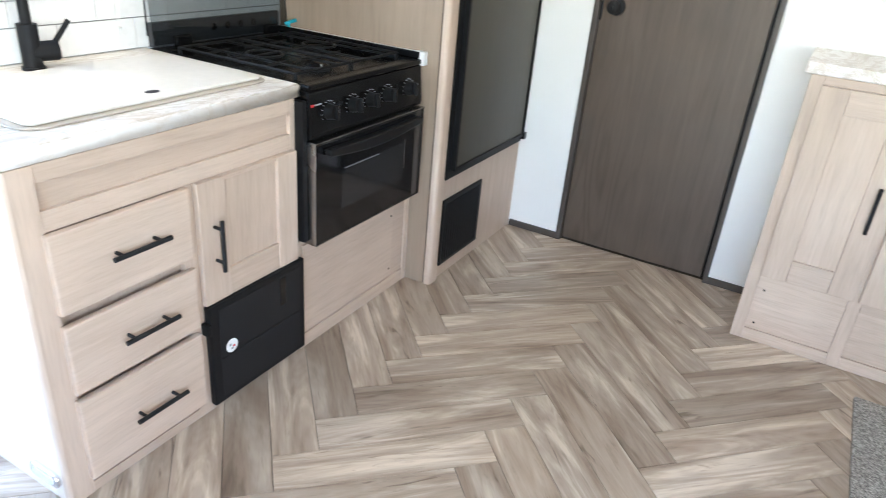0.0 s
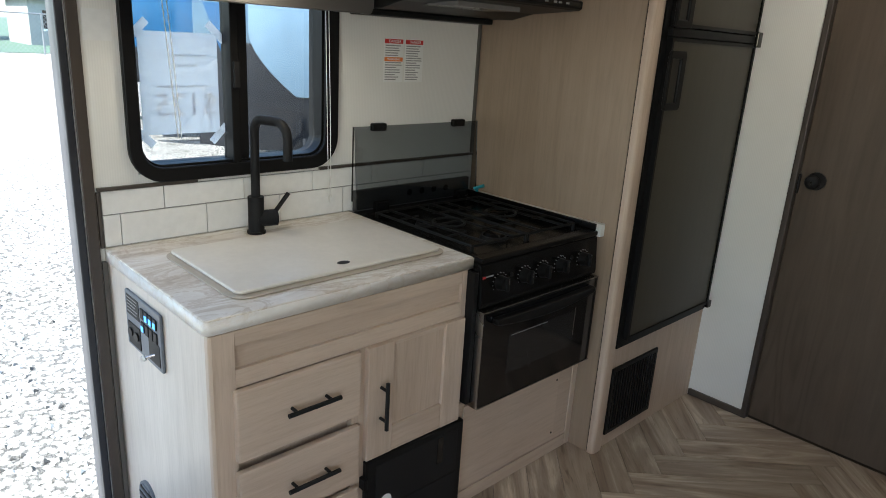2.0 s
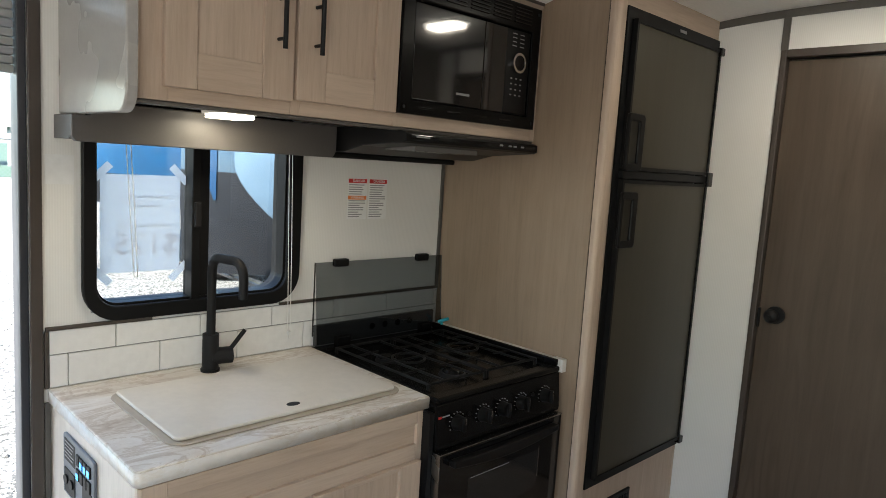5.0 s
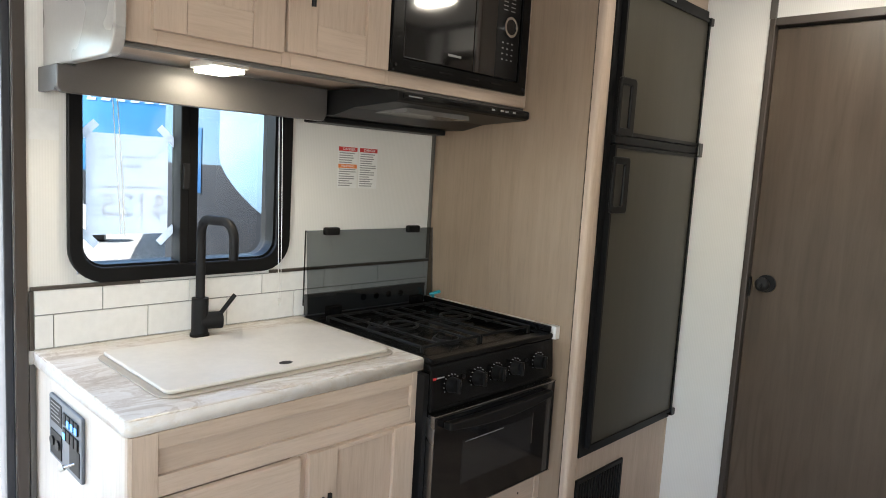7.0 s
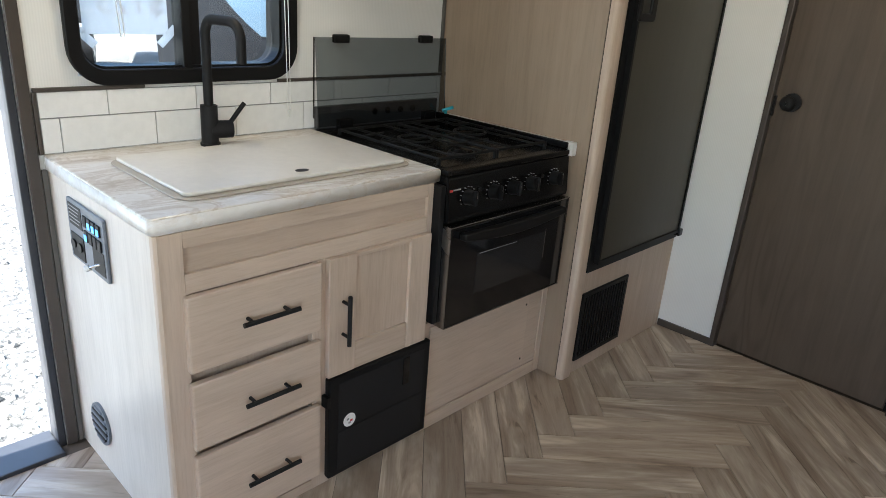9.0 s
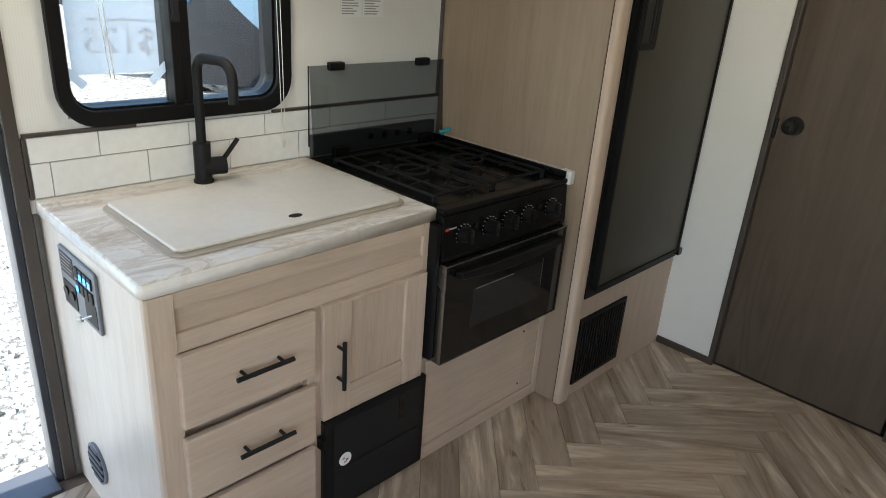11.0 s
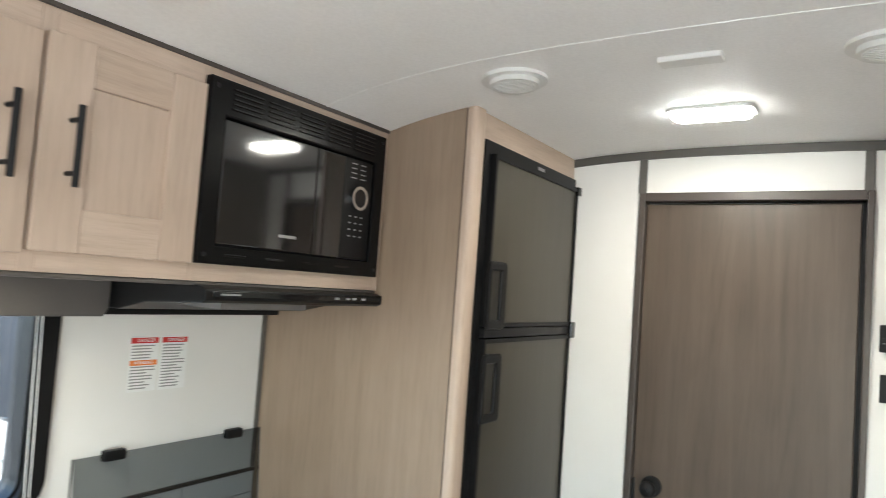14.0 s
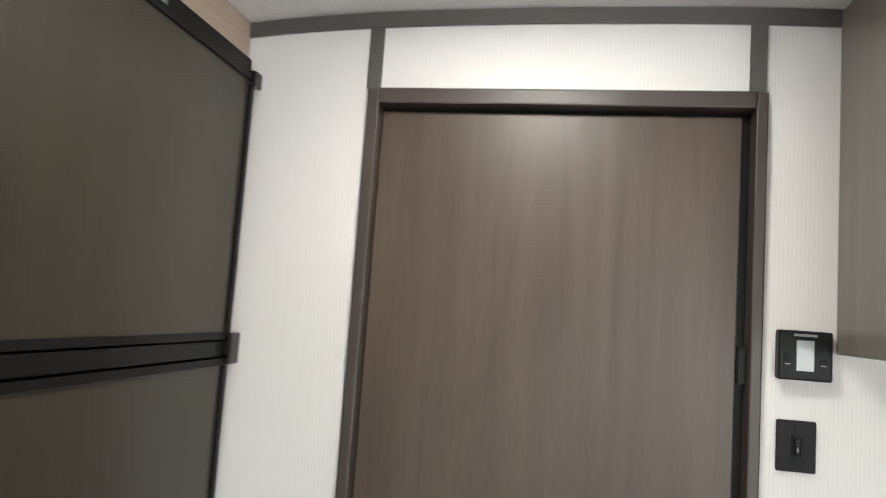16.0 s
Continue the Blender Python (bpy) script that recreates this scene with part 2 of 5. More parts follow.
def gravel_material():
    m, n, l, b = material("pale_crushed_gravel", 0.9)
    v = coords(n, l)
    vo = n.new("ShaderNodeTexVoronoi")
    vo.inputs["Scale"].default_value = 32
    l.new(v, vo.inputs["Vector"])
    a = noise_tex(n, l, v, 0.7, 4)
    f = noise_tex(n, l, v, 55, 4, 0.7)
    # cells darken to their rims: shade between stones put into the colour
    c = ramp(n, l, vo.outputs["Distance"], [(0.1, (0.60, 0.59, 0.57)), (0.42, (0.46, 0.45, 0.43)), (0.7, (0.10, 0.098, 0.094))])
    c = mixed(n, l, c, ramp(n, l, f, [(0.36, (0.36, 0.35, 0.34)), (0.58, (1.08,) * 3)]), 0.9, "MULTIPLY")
    c = mixed(n, l, c, ramp(n, l, a, [(0.35, (0.86, 0.84, 0.8)), (0.65, (1.05,) * 3)]), 0.8, "MULTIPLY")
    l.new(c, b.inputs["Base Color"])
    bump(n, l, b, f, 1.0, 0.02)
    return m


def glass(name, tint=(1, 1, 1), clear=0.9, rough=0.0):
    """A thin pane: mostly clear, with a mirror's gloss on top."""
    m = bpy.data.materials.new(name)
    m.use_nodes = True
    n, l = m.node_tree.nodes, m.node_tree.links
    n.remove(n["Principled BSDF"])
    t, g, mix, lw = (n.new("ShaderNode" + k) for k in ("BsdfTransparent", "BsdfGlossy", "MixShader", "Fresnel"))
    t.inputs[0].default_value = (*(c * clear for c in tint), 1)
    g.inputs["Roughness"].default_value = rough
    lw.inputs[0].default_value = 1.45
    l.new(lw.outputs[0], mix.inputs[0])
    l.new(t.outputs[0], mix.inputs[1])
    l.new(g.outputs[0], mix.inputs[2])
    l.new(mix.outputs[0], n["Material Output"].inputs[0])
    return m


CLEAR_BACK = bpy.data.materials.new("clear_glass_back")
CLEAR_BACK.use_nodes = True
_n = CLEAR_BACK.node_tree.nodes
_n.remove(_n["Principled BSDF"])
CLEAR_BACK.node_tree.links.new(_n.new("ShaderNodeBsdfTransparent").outputs[0], _n["Material Output"].inputs[0])


def glossy_front(ob):
    """Only the room side and the edges of a pane carry the gloss; the far side is clear."""
    ob.data.materials.append(CLEAR_BACK)
    for p in ob.data.polygons:
        if p.normal.x < -0.5:
            p.material_index = 1
    ob.visible_shadow = False
    return ob


PANE = glass("tinted_window_glass", (0.95, 0.98, 1.0), 0.55)
SMOKED = glass("smoked_glass", (0.40, 0.43, 0.44), 0.84)
OVEN_GLASS = glass("dark_oven_glass", (0.5, 0.5, 0.5), 0.35)


def glow(name, colour, strength):
    m, n, l, b = material(name, 0.4, 0, colour)
    b.inputs["Emission Color"].default_value, b.inputs["Emission Strength"].default_value = (*colour, 1), strength
    return m


LED = glow("lit_led_diffuser", (1.0, 0.93, 0.82), 5.0)
LED_SMALL = glow("lit_puck_diffuser", (1.0, 0.88, 0.70), 2.5)
BLUE_LED = glow("lit_blue_switch", (0.10, 0.42, 1.0), 0.4)


# ---------- mesh helpers ----------
def mesh_of(name, bm):
    me = bpy.data.meshes.new(name)
    bmesh.ops.recalc_face_normals(bm, faces=bm.faces)
    bm.to_mesh(me)
    bm.free()
    return me


def part(name, bm, mat, parent=None, label="", smooth=False):
    me = mesh_of(name, bm)
    me.materials.append(mat)
    if smooth:
        me.polygons.foreach_set("use_smooth", [True] * len(me.polygons))
        me.set_sharp_from_angle(angle=radians(40))
    ob = new(name, me)
    if parent:
        ob.parent = parent
    return tagged(ob, label)


def thing(name, label, category, group="", kind=""):
    ob = new(name)
    ob.empty_display_size = 0.05
    return tagged(ob, label, category, group, kind)


def add_box(bm, x0, x1, y0, y1, z0, z1, bev=0.0):
    r = bmesh.ops.create_cube(bm, size=1, matrix=Matrix.LocRotScale(((x0 + x1) / 2, (y0 + y1) / 2, (z0 + z1) / 2), None, (x1 - x0, y1 - y0, z1 - z0)))
    if bev:
        edges = list({e for v in r["verts"] for e in v.link_edges})
        bmesh.ops.bevel(bm, geom=edges, offset=bev, segments=2, affect="EDGES", profile=0.6)
    return bm


def box(name, mat, parent, dims, bev=0.002, label=""):
    return part(name, add_box(bmesh.new(), *dims, bev), mat, parent, label)


def add_cyl(bm, a, b, r, seg=16, r2=None):
    a, b = Vector(a), Vector(b)
    q = (b - a).to_track_quat("Z", "Y").to_matrix().to_4x4()
    bmesh.ops.create_cone(bm, cap_ends=True, segments=seg, radius1=r, radius2=r if r2 is None else r2, depth=(b - a).length, matrix=Matrix.Translation((a + b) / 2) @ q)
    return bm


def cyl(name, mat, parent, a, b, r, seg=18, r2=None, label=""):
    return part(name, add_cyl(bmesh.new(), a, b, r, seg, r2), mat, parent, label, True)


def add_tube(bm, pts, r, seg=12):
    """A round bar along a line of points."""
    rings = []
    pts = [Vector(p) for p in pts]
    for i, p in enumerate(pts):
        d = (pts[min(i + 1, len(pts) - 1)] - pts[max(i - 1, 0)]).normalized()
        q = d.to_track_quat("Z", "Y" if abs(d.y) < 0.9 else "X")
        rings.append([bm.verts.new(p + q @ Vector((r * math.cos(a), r * math.sin(a), 0))) for a in [2 * math.pi * k / seg for k in range(seg)]])
    for r0, r1 in zip(rings, rings[1:]):
        best = min(range(seg), key=lambda s: (r0[0].co - r1[s].co).length)
        for k in range(seg):
            bm.faces.new((r0[k], r0[(k + 1) % seg], r1[(k + 1 + best) % seg], r1[(k + best) % seg]))
    bm.faces.new(rings[0])
    bm.faces.new(rings[-1][::-1])
    return bm


def arc(c, r, a0, a1, u, v, n=8):
    c, u, v = Vector(c), Vector(u), Vector(v)
    return [c + r * (math.cos(a) * u + math.sin(a) * v) for a in [a0 + (a1 - a0) * k / n for k in range(n + 1)]]


def rounded(a0, a1, b0, b1, r, n=6):
    """The outline of a rounded rectangle, anticlockwise in (a, b)."""
    out = []
    for ca, cb, s in ((a1 - r, b1 - r, 0), (a0 + r, b1 - r, 1), (a0 + r, b0 + r, 2), (a1 - r, b0 + r, 3)):
        out += [(ca + r * math.cos((s + k / n) * math.pi / 2), cb + r * math.sin((s + k / n) * math.pi / 2)) for k in range(n + 1)]
    return out


def add_prism(bm, outline, place, d0, d1):
    """An outline pushed from d0 to d1; place(a, b, d) gives the point."""
    lo = [bm.verts.new(place(a, b, d0)) for a, b in outline]
    hi = [bm.verts.new(place(a, b, d1)) for a, b in outline]
    n = len(outline)
    for k in range(n):
        bm.faces.new((lo[k], lo[(k + 1) % n], hi[(k + 1) % n], hi[k]))
    bm.faces.new(lo)
    bm.faces.new(hi)
    return bm


def add_ring(bm, outer, inner, place, d0, d1):
    """A frame between two outlines of as many points."""
    n = len(outer)
    v = [[bm.verts.new(place(a, b, d)) for a, b in o] for o in (outer, inner) for d in (d0, d1)]
    for k in range(n):
        j = (k + 1) % n
        for p, q in ((0, 1), (1, 3), (3, 2), (2, 0)):
            bm.faces.new((v[p][k], v[p][j], v[q][j], v[q][k]))
    return bm


on_x = lambda a, b, d: (d, a, b)      # outline in y and z
on_y = lambda a, b, d: (a, d, b)      # outline in x and z
on_z = lambda a, b, d: (a, b, d)      # outline in x and y


def soften(ob, width=0.003, seg=2):
    mod = ob.modifiers.new("bevel", "BEVEL")
    mod.width, mod.segments, mod.limit_method, mod.angle_limit = width, seg, "ANGLE", radians(35)
    return ob


def lettering(name, text, size, m, mat, parent=None):
    c = bpy.data.curves.new(name, "FONT")
    c.body, c.size, c.align_x, c.align_y, c.extrude = text, size, "CENTER", "CENTER", 0.0003
    tmp = bpy.data.objects.new(name, c)
    scene.collection.objects.link(tmp)
    me = bpy.data.meshes.new_from_object(tmp.evaluated_get(bpy.context.evaluated_depsgraph_get()))
    bpy.data.objects.remove(tmp)
    bpy.data.curves.remove(c)
    me.transform(m)
    me.materials.clear()
    me.materials.append(mat)
    ob = new(name, me)
    ob.parent = parent
    return ob


FACE_X = Matrix(((0, 0, 1, 0), (1, 0, 0, 0), (0, 1, 0, 0), (0, 0, 0, 1)))   # text read from +x
FACE_Y = Matrix(((1, 0, 0, 0), (0, 0, -1, 0), (0, 1, 0, 0), (0, 0, 0, 1)))  # text read from -y

# ---------- the shell ----------
KX, EY, RX, BY = -2.0, 3.4, 1.2, -1.4      # inner faces: kitchen wall, end wall, slide-out wall, rear wall
WT = 0.055


def roof(x):
    return max(2.183 - 0.035 * (x + 0.65) ** 2 - 0.075 * (x + 0.65) ** 4, 1.96)


def wall_mesh(boxes):
    bm = bmesh.new()
    for b in boxes:
        add_box(bm, *b)
    return bm


DOOR_Y0, DOOR_Y1, DOOR_Z = 0.47, 1.166, 1.90
WIN = (1.287, 1.968, 1.038, 1.66)
wy0, wy1, wz0, wz1 = WIN[0] + 0.026, WIN[1] - 0.026, WIN[2] + 0.026, WIN[3] - 0.026
ko, ki = KX - WT, KX
tagged(part("wall_kitchen", wall_mesh([
    (ko, ki, BY - WT, DOOR_Y0, -0.06, 2.4), (ko, ki, DOOR_Y0, DOOR_Y1, DOOR_Z, 2.4), (ko, ki, DOOR_Y1, wy0, -0.06, 2.4),
    (ko, ki, wy0, wy1, -0.06, wz0), (ko, ki, wy0, wy1, wz1, 2.4), (ko, ki, wy1, EY + 0.15, -0.06, 2.4)]), WALL),
    "white ribbed vinyl wall with door and window openings", "wall", kind="structure")
dx0, dx1, dz1 = -1.003, -0.345, 2.004
tagged(part("wall_end", wall_mesh([
    (KX, dx0, EY, EY + 0.05, -0.06, 2.4), (dx0, dx1, EY, EY + 0.05, dz1, 2.4), (dx1, RX, EY, EY + 0.05, -0.06, 2.4)]), WALL),
    "white ribbed vinyl wall around a sliding door", "wall", kind="structure")
# unseen closing wall, kept dark to cut bounce; its window is assumed
tagged(part("wall_slide_out", wall_mesh([
    (RX, RX + WT, BY - WT, -0.95, -0.06, 2.4), (RX, RX + WT, -0.95, 0.25, -0.06, 1.0), (RX, RX + WT, -0.95, 0.25, 1.7, 2.4), (RX, RX + WT, 0.25, EY + 0.05, -0.06, 2.4)]), PANEL_WOOD),
    "unseen dark side wall with an assumed window opening", "wall", kind="structure")
# unseen wall; opening added so a sun patch on the floor fills the room
tagged(part("wall_rear", wall_mesh([
    (KX, -0.5, BY - WT, BY, -0.06, 2.4), (-0.5, 1.0, BY - WT, BY, -0.06, 0.70), (-0.5, 1.0, BY - WT, BY, 1.95, 2.4), (1.0, RX, BY - WT, BY, -0.06, 2.4)]), PANEL_WOOD),
    "unseen dark rear wall with an opening added for sunlight", "wall", kind="structure")

# arched ceiling with its joint strip
bm = bmesh.new()
xs = [KX - 0.05 + (RX - KX + 0.1) * k / 48 for k in range(49)]
outline = [(x, roof(x)) for x in xs] + [(x, roof(x) + 0.06) for x in reversed(xs)]
add_prism(bm, outline, on_y, BY - 0.05, EY + 0.2)
strip = [(x, roof(x) - 0.0012) for x in xs] + [(x, roof(x) + 0.001) for x in reversed(xs)]
add_prism(bm, strip, on_y, 2.356, 2.366)
tagged(part("ceiling", bm, CEILING, smooth=True), "arched white vinyl ceiling with a fine joint", "ceiling", kind="structure")

# cove trim along the end wall and the strips above the door
bm = bmesh.new()
xt = [-1.268 + (RX + 1.268) * k / 40 for k in range(41)]
add_prism(bm, [(x, roof(x) - 0.029) for x in xt] + [(x, roof(x) - 0.001) for x in reversed(xt)], on_y, EY - 0.008, EY + 0.001)
tagged(part("trim_cove", bm, GREY_TRIM), "grey-brown cove strip along the ceiling", "trim", kind="structure")
for x in (-1.026, -0.358):
    ob = box("trim", GREY_TRIM, None, (x, x + 0.026, EY - 0.006, EY + 0.001, 2.031, roof(x) - 0.029), 0.001)
    tagged(ob, "grey-brown strip between door casing and ceiling", "trim", kind="structure")
for x0, x1 in ((-1.262, -1.02), (-0.332, -0.17)):
    tagged(box("baseboard", BROWN_TRIM, None, (x0, x1, EY - 0.010, EY + 0.001, 0.0, 0.03), 0.002), "low dark brown baseboard", "baseboard", kind="structure")

# bathroom door in the end wall
door = thing("door_1", "closed charcoal brown wood-grain door in a dark casing", "door", kind="structure")
soften(box("leaf", DOOR_WOOD, door, (-0.9985, -0.362, EY + 0.018, EY + 0.046, 0.008, 1.996), 0), 0.003)
box("casing", BROWN_TRIM, door, (-1.021, -0.999, EY - 0.012, EY + 0.048, 0.0, 2.030), 0.003)
box("casing", BROWN_TRIM, door, (-0.348, -0.329, EY - 0.012, EY + 0.048, 0.0, 2.030), 0.003)
box("head_casing", BROWN_TRIM, door, (-0.9985, -0.3485, EY - 0.0135, EY + 0.048, 2.002, 2.031), 0.003)
box("stop_gap", BLACK, door, (-0.3615, -0.3485, EY + 0.026, EY + 0.046, 0.0, 2.0), 0)
box("strike_plate", BLACK_MATT, door, (-0.3615, -0.3485, EY + 0.006, EY + 0.026, 1.545, 1.605), 0.002)
box("latch_plate", BLACK_MATT, door, (-0.9985, -0.991, EY + 0.004, EY + 0.019, 0.985, 1.06), 0.001)
knob = cyl("knob_rose", BLACK_MATT, door, (-0.935, EY + 0.019, 1.042), (-0.935, EY + 0.008, 1.042), 0.034, 28)
bm = bmesh.new()
add_cyl(bm, (-0.935, EY + 0.008, 1.042), (-0.935, EY - 0.022, 1.042), 0.014, 18)
bmesh.ops.create_uvsphere(bm, u_segments=22, v_segments=12, radius=0.027, matrix=Matrix.Translation((-0.935, EY - 0.033, 1.042)) @ Matrix.Diagonal((1, 0.72, 1, 1)))
part("knob", bm, BLACK_MATT, knob, "round matt black knob", True)
cyl("thumb_turn", BLACK, knob, (-0.935, EY - 0.05, 1.042), (-0.935, EY - 0.058, 1.042), 0.006)
# plain closet behind the door leaf
tagged(part("wall_closet", wall_mesh([(KX, RX, EY + 0.10, EY + 0.15, -0.06, 2.4)]), CEILING), "plain wall behind the sliding door", "wall", kind="structure")

# thermostat and switch beside the door
th = thing("thermostat", "black wall thermostat with a small grey display", "thermostat")
soften(part("housing", add_prism(bmesh.new(), rounded(-0.314, -0.234, 1.553, 1.631, 0.004), on_y, EY, EY - 0.021), BLACK, th), 0.003)
box("display", LCD, th, (-0.288, -0.262, EY - 0.0225, EY - 0.0205, 1.568, 1.616), 0.0005, "grey-green display")
for z in (1.604, 1.583):
    box("button", BLACK_MATT, th, (-0.254, -0.243, EY - 0.0225, EY - 0.0205, z - 0.004, z + 0.004), 0.001)
box("button", BLACK_MATT, th, (-0.306, -0.296, EY - 0.0225, EY - 0.0205, 1.584, 1.594), 0.001)
box("maker_mark", PRINT, th, (-0.292, -0.258, EY - 0.0217, EY - 0.0208, 1.622, 1.626), 0)
for x in (-0.2485, -0.301):
    box("legend", PRINT, th, (x - 0.004, x + 0.004, EY - 0.0217, EY - 0.0208, 1.577, 1.579), 0)
th.location = (0.006, 0, 0.008)
sw = thing("light_switch", "black rocker switch on a black wall plate", "switch")
soften(part("plate", add_prism(bmesh.new(), rounded(-0.313, -0.254, 1.406, 1.486, 0.003), on_y, EY, EY - 0.006), BLACK_MATT, sw), 0.002)
box("rocker_frame", BLACK, sw, (-0.291, -0.276, EY - 0.009, EY - 0.0055, 1.429, 1.463), 0.001)
box("rocker", BLACK_GLOSS, sw, (-0.289, -0.278, EY - 0.013, EY - 0.0085, 1.432, 1.46), 0.002)
for z in (1.417, 1.475):
    cyl("screw", BLACK, sw, (-0.2835, EY - 0.005, z), (-0.2835, EY - 0.0085, z), 0.0035, 10)
box("legend", PRINT, sw, (-0.2845, -0.2825, EY - 0.0137, EY - 0.0128, 1.438, 1.446), 0)
sw.location = (0.009, 0, 0.011)


def bar_handle(parent, a, b, out, mat=BLACK_MATT):
    """A T-bar pull between a and b that stands off along out."""
    a, b, o = Vector(a), Vector(b), Vector(out)
    h = part("handle", add_cyl(bmesh.new(), a, b, 0.006, 14), mat, parent, "matt black bar handle", True)
    for f in (0.17, 0.83):
        p = a.lerp(b, f)
        part("handle_post", add_cyl(bmesh.new(), p, p - o, 0.0045, 10), mat, h, "", True)
    return h


def shaker_door(name, parent, axis, at, a0, a1, z0, z1, pa0, pa1, pz0, pz1, thick=0.019, woods=(WOOD_Z, WOOD_Y)):
    """A frame-and-panel door; at: its back face, out along +x or -y."""
    if axis == "x":
        bx = lambda a, b, c, d, lo, hi: (at + lo, at + hi, a, b, c, d)
    else:
        bx = lambda a, b, c, d, lo, hi: (a, b, at - hi, at - lo, c, d)
    leaf = box(name, woods[0], parent, bx(pa0 - 0.004, pa1 + 0.004, pz0 - 0.004, pz1 + 0.004, 0.0, thick - 0.010), 0.0, "")
    for s0, s1 in ((a0, pa0), (pa1, a1)):
        box("stile", woods[0], leaf, bx(s0, s1, z0, z1, 0.0, thick), 0.003)
    for s0, s1 in ((z0, pz0), (pz1, z1)):
        box("rail", woods[1], leaf, bx(pa0 + 0.0006, pa1 - 0.0006, s0, s1, 0.0, thick - 0.0016), 0.0025)
    return leaf


# ---------- kitchen base cabinet ----------
CF, CT = -1.372, 0.832         # face, underside of the worktop
SY = 1.212                     # open side of the cabinet
base = thing("base_cabinet", "greige maple base cabinet with three drawers and a door", "cabinet")
box("side_panel", PALE_WOOD, base, (KX + 0.002, CF - 0.02, SY, SY + 0.016, 0.0, CT), 0.001, "pale laminate end panel")
bm = bmesh.new()
add_prism(bm, [(-1.392, SY - 0.001), (-1.378, SY - 0.001), (-1.374, SY + 0.001), (-1.3705, SY + 0.005), (CF + 0.001, SY + 0.012), (CF + 0.001, SY + 0.058), (-1.392, SY + 0.058)], on_z, 0.0, CT)
part("corner_post", bm, WOOD_Z, base)
for y0, y1, z1 in ((1.595, 1.65, 0.6895), (1.985, 2.004, CT)):
    box("stile", WOOD_Z, base, (CF - 0.02, CF, y0, y1, 0.0, z1), 0.001)
for z0, z1 in ((0.795, CT), (0.69, 0.736), (0.0, 0.03)):
    box("rail", WOOD_Y, base, (CF - 0.019, CF - 0.0006, SY + 0.059, 1.984, z0, z1), 0.001)
box("false_front", WOOD_Y, base, (CF - 0.022, CF - 0.012, SY + 0.055, 1.986, 0.735, 0.80), 0.0)
box("carcass", WOOD_Z, base, (KX + 0.004, CF - 0.024, SY + 0.017, 2.002, 0.002, CT - 0.002), 0.0)
for z0, z1, hz in ((0.504, 0.690, 0.602), (0.298, 0.475, 0.389), (0.052, 0.280, 0.160)):
    d = box("drawer_front", WOOD_Y, base, (CF, CF + 0.019, 1.262, 1.612, z0, z1), 0.005)
    bar_handle(d, (CF + 0.048, 1.378, hz), (CF + 0.048, 1.527, hz), (0.03, 0, 0))
cd = shaker_door("door", base, "x", CF, 1.634, 1.990, 0.350, 0.692, 1.722, 1.912, 0.432, 0.680)
bar_handle(cd, (CF + 0.048, 1.678, 0.448), (CF + 0.048, 1.678, 0.59), (0.03, 0, 0))

# black access door under it
ac = thing("access_door", "black plastic access door with a round sticker", "panel")
box("leaf", BLACK, ac, (CF + 0.003, CF + 0.024, 1.634, 2.01, 0.026, 0.347), 0.005)
box("upper_field", BLACK_MATT, ac, (CF + 0.0235, CF + 0.0255, 1.665, 1.985, 0.178, 0.327), 0.001)
box("lower_field", BLACK_MATT, ac, (CF + 0.0235, CF + 0.0255, 1.665, 1.985, 0.045, 0.170), 0.001)
box("finger_grip", BLACK_GLOSS, ac, (CF + 0.0252, CF + 0.0268, 1.90, 1.925, 0.23, 0.32), 0.001)
box("hinge", BLACK, ac, (CF + 0.004, CF + 0.03, 1.622, 1.634, 0.265, 0.30), 0.002)
st = cyl("sticker", PAPER, ac, (CF + 0.0255, 1.703, 0.197), (CF + 0.0266, 1.703, 0.197), 0.021, 24, label="round white sticker")
for dy, dz, mt in ((-0.006, 0.004, PRINT), (0.006, -0.003, RED), (0.0, -0.009, PRINT)):
    box("sticker_print", mt, st, (CF + 0.0264, CF + 0.0272, 1.703 + dy - 0.004, 1.703 + dy + 0.004, 0.197 + dz - 0.003, 0.197 + dz + 0.003), 0)

# worktop with a round corner
wt = thing("worktop", "white and brown veined laminate kitchen worktop", "worktop")
r = 0.016
TX, TY0, TY1 = -1.372, 1.205, 2.026      # worktop front, open end, stove end
ol = [(KX + 0.003, TY0), (TX - r, TY0)] + [(TX - r + r * math.sin(a), TY0 + r - r * math.cos(a)) for a in [k * math.pi / 16 for k in range(1, 9)]] + [(TX, TY1), (KX + 0.003, TY1)]
soften(part("slab", add_prism(bmesh.new(), ol, on_z, CT, 0.870), MARBLE, wt), 0.004)
band = [(KX + 0.02, TY0 - 0.0008)] + [(TX + 0.0008 - r + r * math.sin(a), TY0 - 0.0008 + r - r * math.cos(a)) for a in [k * math.pi / 16 for k in range(0, 9)]] + [(TX + 0.0008, TY1 - 0.0002)]
bm = bmesh.new()
lo, hi = ([bm.verts.new((x, y, z)) for x, y in band] for z in (CT + 0.003, 0.8665))
for k in range(len(band) - 1):
    bm.faces.new((lo[k], lo[k + 1], hi[k + 1], hi[k]))
eb = part("edge_band", bm, MARBLE_EDGE, wt, "white veined edge band", True)
so = eb.modifiers.new("solid", "SOLIDIFY")
so.thickness, so.offset = 0.0009, 0

